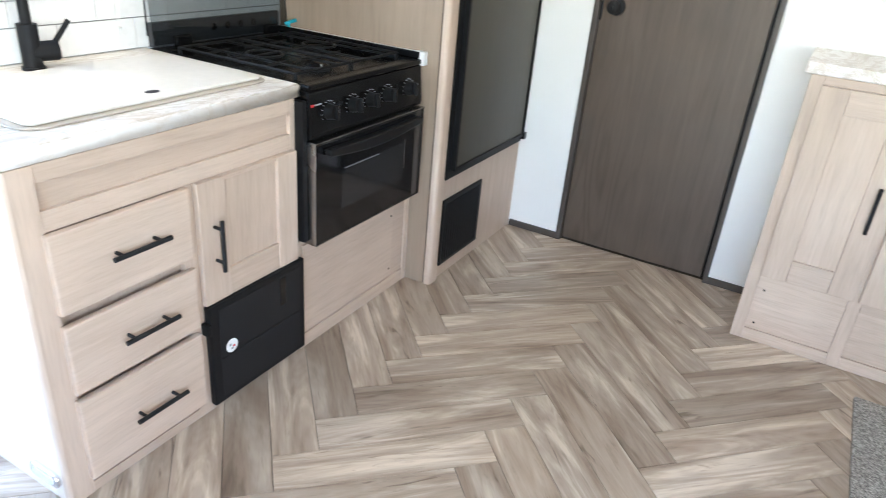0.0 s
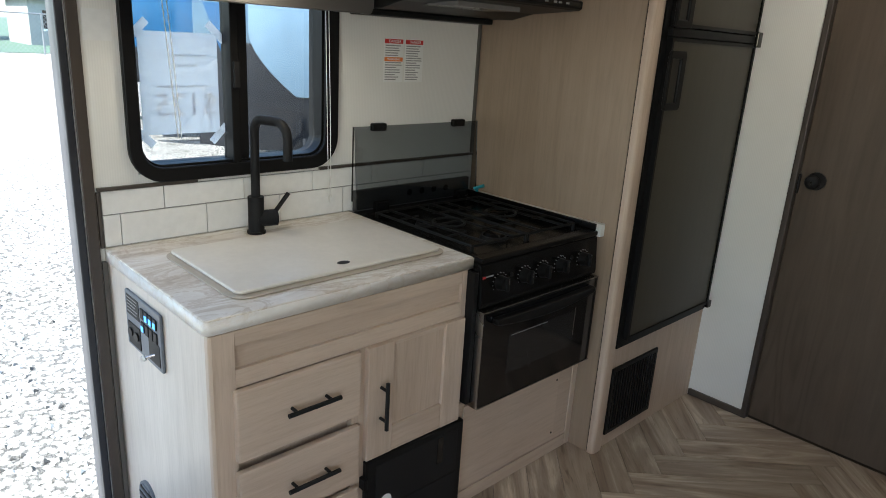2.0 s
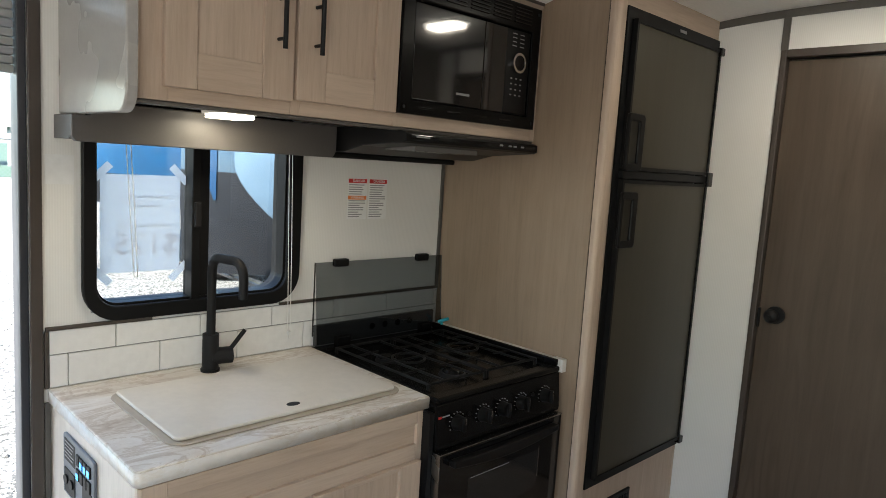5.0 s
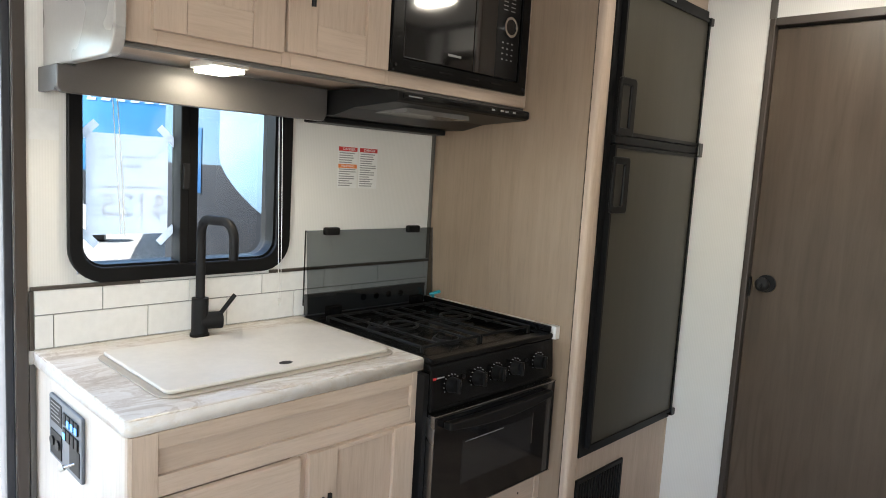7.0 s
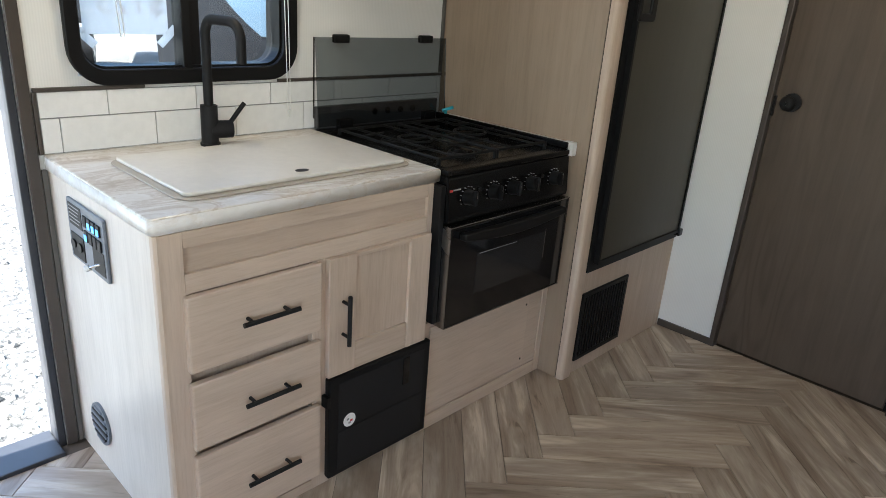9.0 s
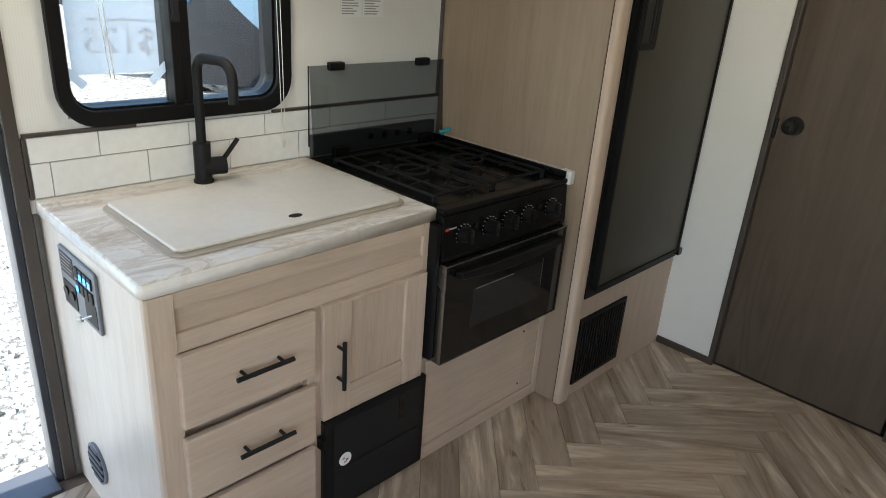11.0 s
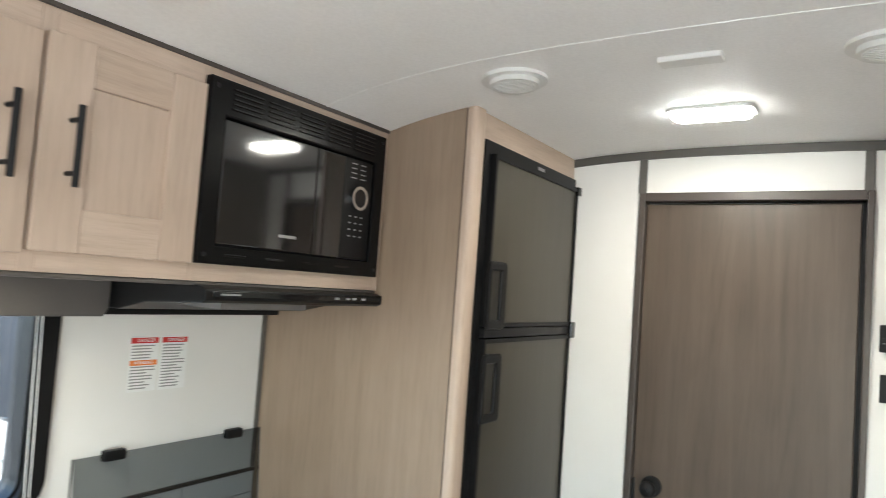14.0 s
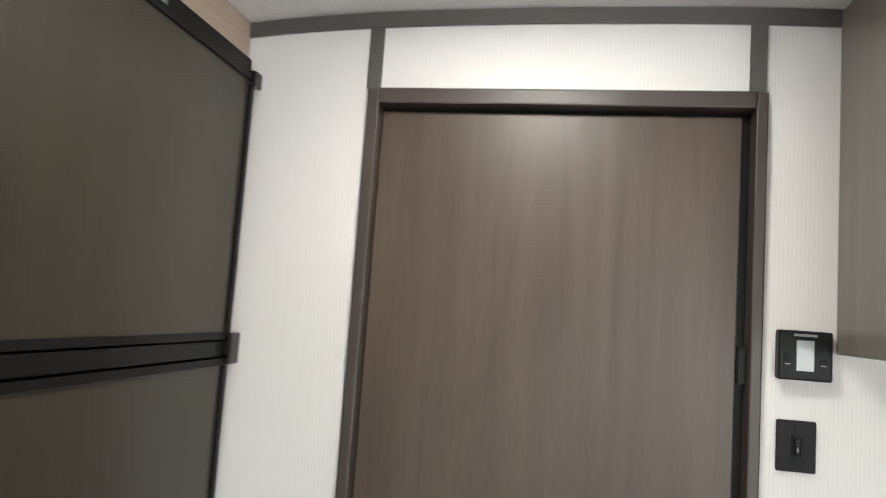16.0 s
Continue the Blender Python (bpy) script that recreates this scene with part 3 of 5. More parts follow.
# sink with its cover
sk = thing("sink", "cream square sink covered by a cream lid", "sink")
soften(part("rim", add_prism(bmesh.new(), rounded(-1.862, -1.437, 1.306, 1.992, 0.05), on_z, 0.8705, 0.8745), plain("beige_rim", (0.40, 0.35, 0.29), 0.35), sk), 0.003)
soften(part("cover", add_prism(bmesh.new(), rounded(-1.852, -1.458, 1.325, 1.975, 0.02), on_z, 0.8748, 0.884), COVER, sk), 0.004)
bm = bmesh.new()
add_prism(bm, [(-1.503 + 0.013 * math.cos(a), 1.655 + 0.019 * math.sin(a)) for a in [k * math.pi / 12 for k in range(24)]], on_z, 0.8836, 0.8846)
part("finger_hole", bm, BLACK_MATT, sk, "dark finger hole")

# faucet
fa = thing("faucet", "matt black gooseneck faucet with a side lever", "faucet")
FX, FY = -1.915, 1.622
cyl("base_ring", BLACK_MATT, fa, (FX, FY, 0.870), (FX, FY, 0.878), 0.028, 24)
cyl("body", BLACK_MATT, fa, (FX, FY, 0.878), (FX, FY, 0.985), 0.024, 24)
pts = [(FX, FY, 0.985), (FX, FY, 1.06), (FX, FY, 1.15)] + arc((FX + 0.045, FY, 1.175), 0.045, math.pi, math.pi / 2, (1, 0, 0), (0, 0, 1), 6)
pts += arc((FX + 0.10, FY + 0.018, 1.175), 0.045, math.pi / 2, 0.0, (1, 0.15, 0), (0, 0, 1), 6) + [(FX + 0.145, FY + 0.025, 1.115)]
part("spout", add_tube(bmesh.new(), pts, 0.0135, 14), BLACK_MATT, fa, "", True)
lv = cyl("lever_hub", BLACK_MATT, fa, (FX, FY, 0.915), (FX + 0.014, FY + 0.062, 0.915), 0.0255, 22)
part("lever", add_tube(bmesh.new(), [(FX + 0.014, FY + 0.050, 0.925), (FX + 0.016, FY + 0.072, 0.952), (FX + 0.018, FY + 0.102, 0.988)], 0.0068, 10), BLACK_MATT, lv, "", True)

# control panel on the open side
cp = thing("control_panel", "grey plastic control panel with lit blue switches", "control panel")
GREYP = plain("grey_plastic", (0.12, 0.135, 0.16), 0.4)
py = SY
soften(part("plate", add_prism(bmesh.new(), rounded(-1.888, -1.652, 0.600, 0.797, 0.008), on_y, py, py - 0.008), GREYP, cp), 0.003)
box("label_field", BLACK_MATT, cp, (-1.875, -1.79, py - 0.0092, py - 0.0078, 0.715, 0.785), 0.001)
for k in range(5):
    box("legend", PRINT, cp, (-1.870, -1.80 - 0.006 * (k % 3), py - 0.0098, py - 0.009, 0.775 - 0.012 * k, 0.778 - 0.012 * k), 0)
for row in range(2):
    for k in range(4):
        x = -1.775 + 0.027 * k
        lit = (row == 0) or k == 0
        rk = box("switch", BLACK_MATT, cp, (x, x + 0.021, py - 0.012, py - 0.0075, 0.738 - 0.046 * row, 0.773 - 0.046 * row), 0.002)
        if lit and not (row == 0 and k == 0):
            box("lens", BLUE_LED, rk, (x + 0.003, x + 0.018, py - 0.0130, py - 0.0118, 0.741 - 0.046 * row, 0.760 - 0.046 * row), 0.001, "lit blue lens")
box("socket_plate", BLACK_MATT, cp, (-1.872, -1.79, py - 0.0100, py - 0.0078, 0.612, 0.690), 0.002)
for x in (-1.853, -1.812):
    cyl("socket", BLACK, cp, (x, py - 0.0095, 0.655), (x, py - 0.014, 0.655), 0.015, 18)
box("pump_field", BLACK_MATT, cp, (-1.735, -1.665, py - 0.0092, py - 0.0078, 0.615, 0.69), 0.001)
part("toggle", add_tube(bmesh.new(), [(-1.70, py - 0.008, 0.645), (-1.704, py - 0.018, 0.642), (-1.71, py - 0.030, 0.637)], 0.004, 10), CHROME, cp, "chrome toggle", True)
cyl("toggle_tip", WHITE_PLASTIC, cp, (-1.709, py - 0.028, 0.638), (-1.713, py - 0.036, 0.634), 0.009, 14)

cp.location, cp.scale = (0.030, 0, 0.160), (1, 1, 0.8)

# round speaker grille and a floor light on that side
sg = thing("vent_grille", "round grey plastic vent in the cabinet side", "vent")
vx, vz = -1.817, 0.15
cyl("rim", GREYP, sg, (vx, py, vz), (vx, py - 0.007, vz), 0.062, 32)
for k in range(-4, 5):
    w = math.sqrt(max(0.0, 0.052 ** 2 - (0.0115 * k) ** 2))
    box("slat", BLACK_MATT if k % 2 else GREYP, sg, (vx - w, vx + w, py - 0.011, py - 0.0065, vz + 0.0115 * k - 0.0035, vz + 0.0115 * k + 0.0035), 0.001)
fl = thing("step_light", "small oval step light with a clear lens", "light")
bm = add_prism(bmesh.new(), rounded(-1.505, -1.395, 0.044, 0.084, 0.019), on_y, py, py - 0.012)
soften(part("bezel", bm, CHROME, fl), 0.003)
bm = add_prism(bmesh.new(), rounded(-1.49, -1.41, 0.052, 0.076, 0.011), on_y, py - 0.0115, py - 0.0145)
soften(part("lens", bm, plain("cloudy_lens", (0.55, 0.56, 0.58), 0.15), fl), 0.002)

# ---------- backsplash tiles, their trim, wall stickers ----------
bs = thing("backsplash", "two rows of white subway tiles on grey grout", "tiles")
box("grout_bed", GROUT, bs, (KX, KX + 0.003, 1.206, 2.634, 0.8705, 1.028), 0.0)
TILE = plain("white_tile", (0.80, 0.795, 0.78), 0.22, vary=0.02)
tl = 0.2475
tile_me = {}
for z0, first, th_ in ((0.8725, 1.2535, 0.088), (0.9635, 1.3765, 0.064)):
    edges = [1.2075] + [first + tl * k for k in range(7) if first + tl * k < 2.63] + [2.632]
    for y0, y1 in zip(edges, edges[1:]):
        key = (round(y1 - y0, 4), th_)
        if key not in tile_me:
            me = mesh_of("tile", add_box(bmesh.new(), 0, 0.008, 0.0012, y1 - y0 - 0.0012, 0, th_, 0.0012))
            me.materials.append(TILE)
            tile_me[key] = me
        t_ = new("tile", tile_me[key])
        t_.location, t_.parent = (KX + 0.001, y0, z0), bs
for y0, y1 in ((1.1995, 1.477), (1.900, 2.636)):
    tagged(box("trim", BROWN_TRIM, None, (KX + 0.0005, KX + 0.0125, y0, y1, 1.0285, 1.0385), 0.002), "dark brown strip above the tiles", "trim", kind="structure")
tagged(box("trim", BROWN_TRIM, None, (KX + 0.0005, KX + 0.0115, 1.1965, 1.206, 0.8705, 1.028), 0.002), "dark brown strip beside the tiles", "trim", kind="structure")
tagged(box("trim", GREY_TRIM, None, (KX + 0.0005, KX + 0.010, 2.6245, 2.6375, 1.04, 1.54), 0.002), "grey strip in the wall corner", "trim", kind="structure")
tagged(box("trim", GREY_TRIM, None, (KX + 0.0005, KX + 0.008, 1.196, 1.2105, 0.0, 0.832), 0.002), "grey strip beside the cabinet end", "trim", kind="structure")

for y0, y1, mid in ((2.166, 2.252, True), (2.260, 2.346, False)):
    lb = thing("warning_label", "white printed warning label with a red header", "label", "warning labels above the stove")
    z1 = 1.464
    box("sheet", PAPER, lb, (KX + 0.0002, KX + 0.0012, y0, y1, z1 - 0.148, z1), 0)
    box("header", RED, lb, (KX + 0.0010, KX + 0.0018, y0 + 0.002, y1 - 0.002, z1 - 0.017, z1 - 0.002), 0)
    lettering("header_text", "DANGER", 0.0135, Matrix.Translation((KX + 0.0019, (y0 + y1) / 2 + 0.004, z1 - 0.0096)) @ FACE_X, PAPER, lb)
    if mid:
        box("second_header", ORANGE, lb, (KX + 0.0010, KX + 0.0018, y0 + 0.002, y1 - 0.002, z1 - 0.077, z1 - 0.063), 0)
        lettering("header_text", "WARNING", 0.012, Matrix.Translation((KX + 0.0019, (y0 + y1) / 2, z1 - 0.070)) @ FACE_X, PAPER, lb)
    rng = random.Random(3)
    for k in range(15):
        z = z1 - 0.024 - k * 0.0082
        if mid and z1 - 0.08 < z < z1 - 0.06:
            continue
        box("print_line", PRINT, lb, (KX + 0.0010, KX + 0.0016, y0 + 0.005, y1 - 0.006 - 0.03 * rng.random(), z - 0.0017, z + 0.0017), 0)
ws = thing("sticker", "blank white paper sticker on the wall", "label")
box("sheet", PAPER, ws, (KX + 0.0002, KX + 0.0012, 1.203, 1.272, 1.418, 1.495), 0)

# ---------- kitchen window ----------
win = thing("window_1", "black framed sliding window with rounded corners", "window", kind="structure")
y0, y1, z0, z1 = WIN
outer, inner = rounded(y0, y1, z0, z1, 0.10, 8), rounded(y0 + 0.036, y1 - 0.05, z0 + 0.042, z1 - 0.04, 0.06, 8)
soften(part("window_frame", add_ring(bmesh.new(), outer, inner, on_x, KX + 0.0005, KX + 0.018), BLACK, win), 0.004)
o2, i2 = rounded(y0 + 0.028, y1 - 0.028, z0 + 0.028, z1 - 0.028, 0.075, 8), rounded(y0 + 0.042, y1 - 0.056, z0 + 0.048, z1 - 0.046, 0.056, 8)
part("outer_frame", add_ring(bmesh.new(), o2, i2, on_x, KX - 0.075, KX - 0.0005), BLACK, win)
box("mullion", BLACK, win, (KX - 0.05, KX + 0.012, 1.592, 1.618, z0 + 0.04, z1 - 0.04), 0.003)
box("mullion", BLACK, win, (KX - 0.06, KX - 0.004, 1.6185, 1.652, z0 + 0.04, z1 - 0.04), 0.003)
box("window_latch", BLACK_MATT, win, (KX + 0.0125, KX + 0.024, 1.596, 1.616, 1.30, 1.375), 0.003)
g = box("pane", PANE, win, (KX - 0.036, KX - 0.032, 1.32, 1.60, z0 + 0.035, z1 - 0.035), 0)
glossy_front(g)
g = box("pane", PANE, win, (KX - 0.054, KX - 0.050, 1.64, 1.925, z0 + 0.035, z1 - 0.035), 0)
glossy_front(g)

pn = thing("price_sheet", "white paper sheet taped outside the window pane", "sign")
sx = KX - 0.040
box("sheet", SHEET, pn, (sx - 0.0006, sx, 1.349, 1.576, 1.165, 1.448), 0)
FADE, FADE_RED = sheet_paper("faded_grey_print", (0.94, 0.935, 0.935)), sheet_paper("faded_red_print", (0.95, 0.91, 0.905))
mirror = Matrix.Diagonal((-1, 1, 1, 1))
lettering("print", "$125", 0.092, Matrix.Translation((sx - 0.0012, 1.478, 1.245)) @ FACE_X @ mirror, FADE_RED, pn)
for z, w in ((1.385, 0.07), (1.358, 0.04), (1.300, 0.075)):
    box("print_line", FADE, pn, (sx - 0.0016, sx - 0.0009, 1.47 - w, 1.47 + w, z - 0.0035, z + 0.0035), 0)
for yy, zz, a in ((1.352, 1.452, 45), (1.573, 1.452, -45), (1.352, 1.160, -45), (1.573, 1.160, 45)):
    t_ = part("tape", add_box(bmesh.new(), -0.0004, 0.0004, -0.034, 0.034, -0.011, 0.011), SHEET, pn)
    t_.matrix_world = pose(sx + 0.0009, yy, zz, a, 0, 0)
    t_.parent = pn

# blind cords
for ya, yb in ((1.388, 1.412), (1.895, 1.912)):
    bc = thing("blind_cord", "thin white looped blind cord with a bead", "cord", "cords at the window")
    low = 1.165 if ya < 1.6 else 0.945
    for o in (0.0, 0.012):
        part("cord", add_tube(bmesh.new(), [(KX + 0.045, ya + o, 1.545), (KX + 0.045, (ya + yb) / 2 + o, (1.545 + low) / 2), (KX + 0.045, yb + o * 0.8, low)], 0.0013, 6), WHITE_PLASTIC, bc)
    if low < 1:
        cyl("bead", WHITE_PLASTIC, bc, (KX + 0.045, yb + 0.005, low), (KX + 0.045, yb + 0.006, low - 0.022), 0.0055, 10, 0.003)
    box("cord_lock", WHITE_PLASTIC, bc, (KX + 0.038, KX + 0.052, ya - 0.004, ya + 0.016, 1.543, 1.549), 0.001)

# ---------- valance and overhead cabinet ----------
OZ, OF = 1.645, -1.552          # underside and face of the overhead cabinet
vl = thing("valance", "dark grey vinyl window valance board under the cabinet", "valance")
soften(part("board", add_prism(bmesh.new(), [(1.222, 1.545), (1.234, 1.532), (1.988, 1.532), (2.0, 1.552), (2.0, OZ - 0.013), (1.265, OZ - 0.013), (1.265, 1.598), (1.222, 1.598)], on_x, -1.87, -1.845), VALANCE, vl), 0.003)
box("return", VALANCE, vl, (KX + 0.001, -1.8705, 1.224, 1.240, 1.537, 1.598), 0.003)
box("blind_headrail", VALANCE, vl, (KX + 0.002, -1.875, 1.2405, 1.995, 1.545, 1.592), 0.003)

oc = thing("overhead_cabinet", "greige maple overhead cabinet with two shaker doors", "cabinet")
box("bottom", WOOD_Y, oc, (KX + 0.002, OF - 0.0195, 1.2625, 2.637, OZ, OZ + 0.016), 0.001)
for y0, y1 in ((1.2625, 1.335), (1.645, 1.672), (1.985, 1.998), (2.616, 2.637)):
    box("stile", WOOD_Z, oc, (OF - 0.019, OF, y0, y1, OZ - 0.012, roof(OF) + 0.01), 0.001)
for z0, z1 in ((OZ - 0.012, 1.685), (2.05, roof(OF) + 0.01)):
    for y0, y1 in ((1.3355, 1.6445), (1.6725, 1.9845), (1.9985, 2.6155)):
        box("rail", WOOD_Y, oc, (OF - 0.0185, OF - 0.0005, y0, y1, z0, z1), 0.001)
box("light_rail", GREY_TRIM, oc, (OF - 0.03, OF - 0.006, 1.263, 2.637, OZ - 0.022, OZ - 0.0125), 0.003)
box("top_strip", BROWN_TRIM, oc, (OF + 0.0005, OF + 0.006, 1.264, 2.636, roof(OF) - 0.008, roof(OF) + 0.002), 0.001)
od = shaker_door("door", oc, "x", OF, 1.320, 1.642, 1.664, 2.046, 1.394, 1.557, 1.745, 1.965)
bar_handle(od, (OF + 0.052, 1.595, 1.784), (OF + 0.052, 1.595, 1.928), (0.032, 0, 0))
od = shaker_door("door", oc, "x", OF, 1.651, 1.980, 1.670, 2.052, 1.737, 1.899, 1.750, 1.972)
bar_handle(od, (OF + 0.052, 1.701, 1.784), (OF + 0.052, 1.701, 1.928), (0.032, 0, 0))
ol = [(KX + 0.001, roof(KX) - 0.004), (KX + 0.001, 1.60)] + [(-1.525 - 0.05 + 0.05 * math.sin(a), 1.60 + 0.05 - 0.05 * math.cos(a)) for a in [k * math.pi / 16 for k in range(9)]]
ol += [(x, roof(x) - 0.003) for x in (-1.525, -1.6, -1.7, -1.8, -1.9)]
soften(part("end_panel", add_prism(bmesh.new(), ol, on_y, 1.236, 1.2620), OVER_END, oc, "grey laminate end panel with a round corner"), 0.004)

# lit lamp under the cabinet
ul = thing("under_cabinet_light", "lit white rectangular under-cabinet light", "light")
box("housing", WHITE_PLASTIC, ul, (-1.795, -1.665, 1.522, 1.622, OZ - 0.018, OZ), 0.004)
box("diffuser", LED_SMALL, ul, (-1.787, -1.673, 1.530, 1.614, OZ - 0.029, OZ - 0.0185), 0.003, "lit warm diffuser")
lamp("under_cabinet_glow", "AREA", 0.24, look((-1.73, 1.572, OZ - 0.032), (-1.73, 1.572, 0)), (1, 0.84, 0.62), 0.11, 0.08)

# ---------- microwave ----------
mw = thing("microwave", "black built-in microwave in a louvred trim frame", "microwave")
M0, M1, Z0, Z1, MF = 1.998, 2.617, 1.681, 2.086, OF + 0.001
w0, w1, v0, v1 = 2.045, 2.575, 1.722, 2.003
o4 = [(M0, Z0), (M1, Z0), (M1, Z1), (M0, Z1)]
i4 = [(w0, v0), (w1, v0), (w1, v1), (w0, v1)]
soften(part("trim_frame", add_ring(bmesh.new(), o4, i4, on_x, MF, MF + 0.022), ENAMEL, mw), 0.004)
box("cavity_back", BLACK, mw, (MF - 0.03, MF - 0.002, w0 - 0.005, w1 + 0.005, v0 - 0.005, v1 + 0.005), 0)
box("window", MIRROR_GLASS, mw, (MF, MF + 0.016, w0 + 0.004, 2.346, v0 + 0.004, v1 - 0.004), 0.003, "black mirror glass door")
box("door_side", MIRROR_GLASS, mw, (MF, MF + 0.016, 2.3475, 2.452, v0 + 0.004, v1 - 0.004), 0.002)
kp = box("keypad", BLACK, mw, (MF, MF + 0.016, 2.4535, w1 - 0.004, v0 + 0.004, v1 - 0.004), 0.003)
for k in range(5):
    for j in range(2):
        y = 2.06 + 0.104 * k
        for s in range(5):
            if j:
                continue
            box("louvre", BLACK_GLOSS, mw, (MF + 0.0215, MF + 0.0255, y, y + 0.085, 2.022 + 0.011 * s, 2.0265 + 0.011 * s), 0.0012)
kr = part("dial_ring", add_ring(bmesh.new(), [(2.511 + 0.033 * math.cos(a), 1.893 + 0.033 * math.sin(a)) for a in [k * math.pi / 18 for k in range(36)]],
          [(2.511 + 0.025 * math.cos(a), 1.893 + 0.025 * math.sin(a)) for a in [k * math.pi / 18 for k in range(36)]], on_x, MF + 0.015, MF + 0.028), CHROME, kp, "chrome dial ring", True)
cyl("dial", BLACK_GLOSS, kp, (MF + 0.015, 2.511, 1.893), (MF + 0.026, 2.511, 1.893), 0.0245, 30)
for r_ in range(4):
    for c_ in range(3):
        y, z = 2.482 + 0.024 * c_, 1.840 - 0.018 * r_
        box("key_mark", PRINT, kp, (MF + 0.0156, MF + 0.0166, y, y + 0.009, z, z + 0.004), 0)
for r_ in range(4):
    for c_ in range(2):
        y, z = 2.480 + 0.038 * c_, 1.985 - 0.013 * r_
        box("key_mark", PRINT, kp, (MF + 0.0156, MF + 0.0166, y, y + 0.022, z, z + 0.003), 0)
box("maker_mark", PRINT, mw, (MF + 0.0156, MF + 0.0166, 2.232, 2.290, 1.758, 1.765), 0)
for k in range(4):
    box("vent_slit", BLACK_GLOSS, mw, (MF + 0.0215, MF + 0.0238, 2.07 + 0.12 * k, 2.13 + 0.12 * k, 1.699, 1.705), 0.001)
for y in (M0 + 0.018, M1 - 0.018):
    for z in (Z0 + 0.02, Z1 - 0.02):
        cyl("screw", BLACK_MATT, mw, (MF + 0.0215, y, z), (MF + 0.0245, y, z), 0.005, 12)

mw.location = (0, -0.014, -0.010)

# ---------- range hood ----------
hd = thing("range_hood", "slim black range hood with a clear lamp lens", "range hood")
bm = bmesh.new()
add_prism(bm, [(KX + 0.002, 1.632), (KX + 0.002, 1.552), (-1.83, 1.552), (-1.73, 1.575), (-1.535, 1.588), (-1.522, 1.594), (-1.522, 1.618), (-1.535, 1.622), (-1.6, 1.632)], on_y, 2.012, 2.626)
soften(part("body", bm, BLACK, hd), 0.003)
box("rear_duct", BLACK, hd, (KX + 0.0025, -1.90, 2.015, 2.60, 1.532, 1.5515), 0.006)
box("front_strip", BLACK_GLOSS, hd, (-1.5222, -1.519, 2.03, 2.61, 1.6005, 1.613), 0.001)
box("maker_mark", PRINT, hd, (-1.5192, -1.5184, 2.05, 2.105, 1.605, 1.609), 0)
for y in (2.42, 2.465, 2.49, 2.53):
    box("switch", PRINT, hd, (-1.5192, -1.5170, y, y + 0.016, 1.604, 1.610), 0.001)
box("lamp_lens", plain("hood_lens", (0.16, 0.155, 0.15), 0.2), hd, (-1.78, -1.60, 2.12, 2.40, 1.569, 1.584), 0.001, "clear ribbed lamp lens")

# ---------- stove ----------
sv = thing("stove", "black gas range with oven, grates and folded glass lid", "stove")
SX, S0, S1 = -1.338, 2.028, 2.612
box("body", ENAMEL, sv, (KX + 0.02, SX - 0.03, S0 + 0.001, S1 - 0.001, 0.388, 0.850), 0.002)
tray = add_ring(bmesh.new(), [(-1.985, S0), (SX, S0), (SX, S1), (-1.985, S1)], [(-1.93, S0 + 0.03), (SX - 0.05, S0 + 0.03), (SX - 0.05, S1 - 0.03), (-1.93, S1 - 0.03)], on_z, 0.8505, 0.869)
soften(part("top_rim", tray, ENAMEL, sv), 0.006)
box("top_tray", ENAMEL, sv, (-1.94, SX - 0.04, S0 + 0.02, S1 - 0.02, 0.8503, 0.858), 0.001)
box("side_rail", ENAMEL, sv, (-1.975, SX - 0.01, S1 - 0.012, S1 - 0.0005, 0.8695, 0.892), 0.003)
bm = bmesh.new()
add_prism(bm, [(SX - 0.035, 0.715), (SX + 0.006, 0.715), (SX + 0.008, 0.73), (SX - 0.002, 0.846), (SX - 0.010, 0.852), (SX - 0.035, 0.8535)], on_y, S0 - 0.004, S1 + 0.002)
pnl = soften(part("control_fascia", bm, ENAMEL, sv), 0.004)
for k, y in enumerate((2.107, 2.220, 2.309, 2.402, 2.526)):
    z = 0.784
    kn = cyl("knob", BLACK, pnl, (SX + 0.0, y, z), (SX + 0.030, y, z + 0.003), 0.024, 26, 0.020)
    box("grip", BLACK, kn, (SX + 0.029, SX + 0.040, y - 0.0055, y + 0.0055, z - 0.019, z + 0.025), 0.003)
    box("pointer", STEEL, kn, (SX + 0.0385, SX + 0.0412, y - 0.001, y + 0.001, z + 0.004, z + 0.023), 0)
    for a in range(-5, 6):
        if k == 0 and a < -2:
            continue
        an = math.radians(90 + a * 24)
        yy, zz = y + 0.032 * math.cos(an), z + 0.032 * math.sin(an)
        box("dial_mark", PRINT, pnl, (SX + 0.0005, SX + 0.0062, yy - 0.001, yy + 0.001, zz - 0.001, zz + 0.001), 0)
for y in (2.158, 2.462):
    cyl("igniter_button", BLACK, pnl, (SX, y, 0.80), (SX + 0.008, y, 0.80), 0.006, 12)
box("maker_badge", RED, pnl, (SX - 0.002, SX + 0.0022, 2.032, 2.044, 0.808, 0.815), 0)
box("maker_mark", PRINT, pnl, (SX - 0.002, SX + 0.0018, 2.047, 2.078, 0.810, 0.814), 0)
ov = box("oven_door", BLACK_GLOSS, sv, (SX - 0.025, SX + 0.024, S0 - 0.0, S1 - 0.003, 0.392, 0.706), 0.003, "black glass oven door")
box("door_edge", STEEL, ov, (SX - 0.02, SX + 0.0235, S0 - 0.004, S0 - 0.0002, 0.390, 0.710), 0.001, "brushed steel edge")
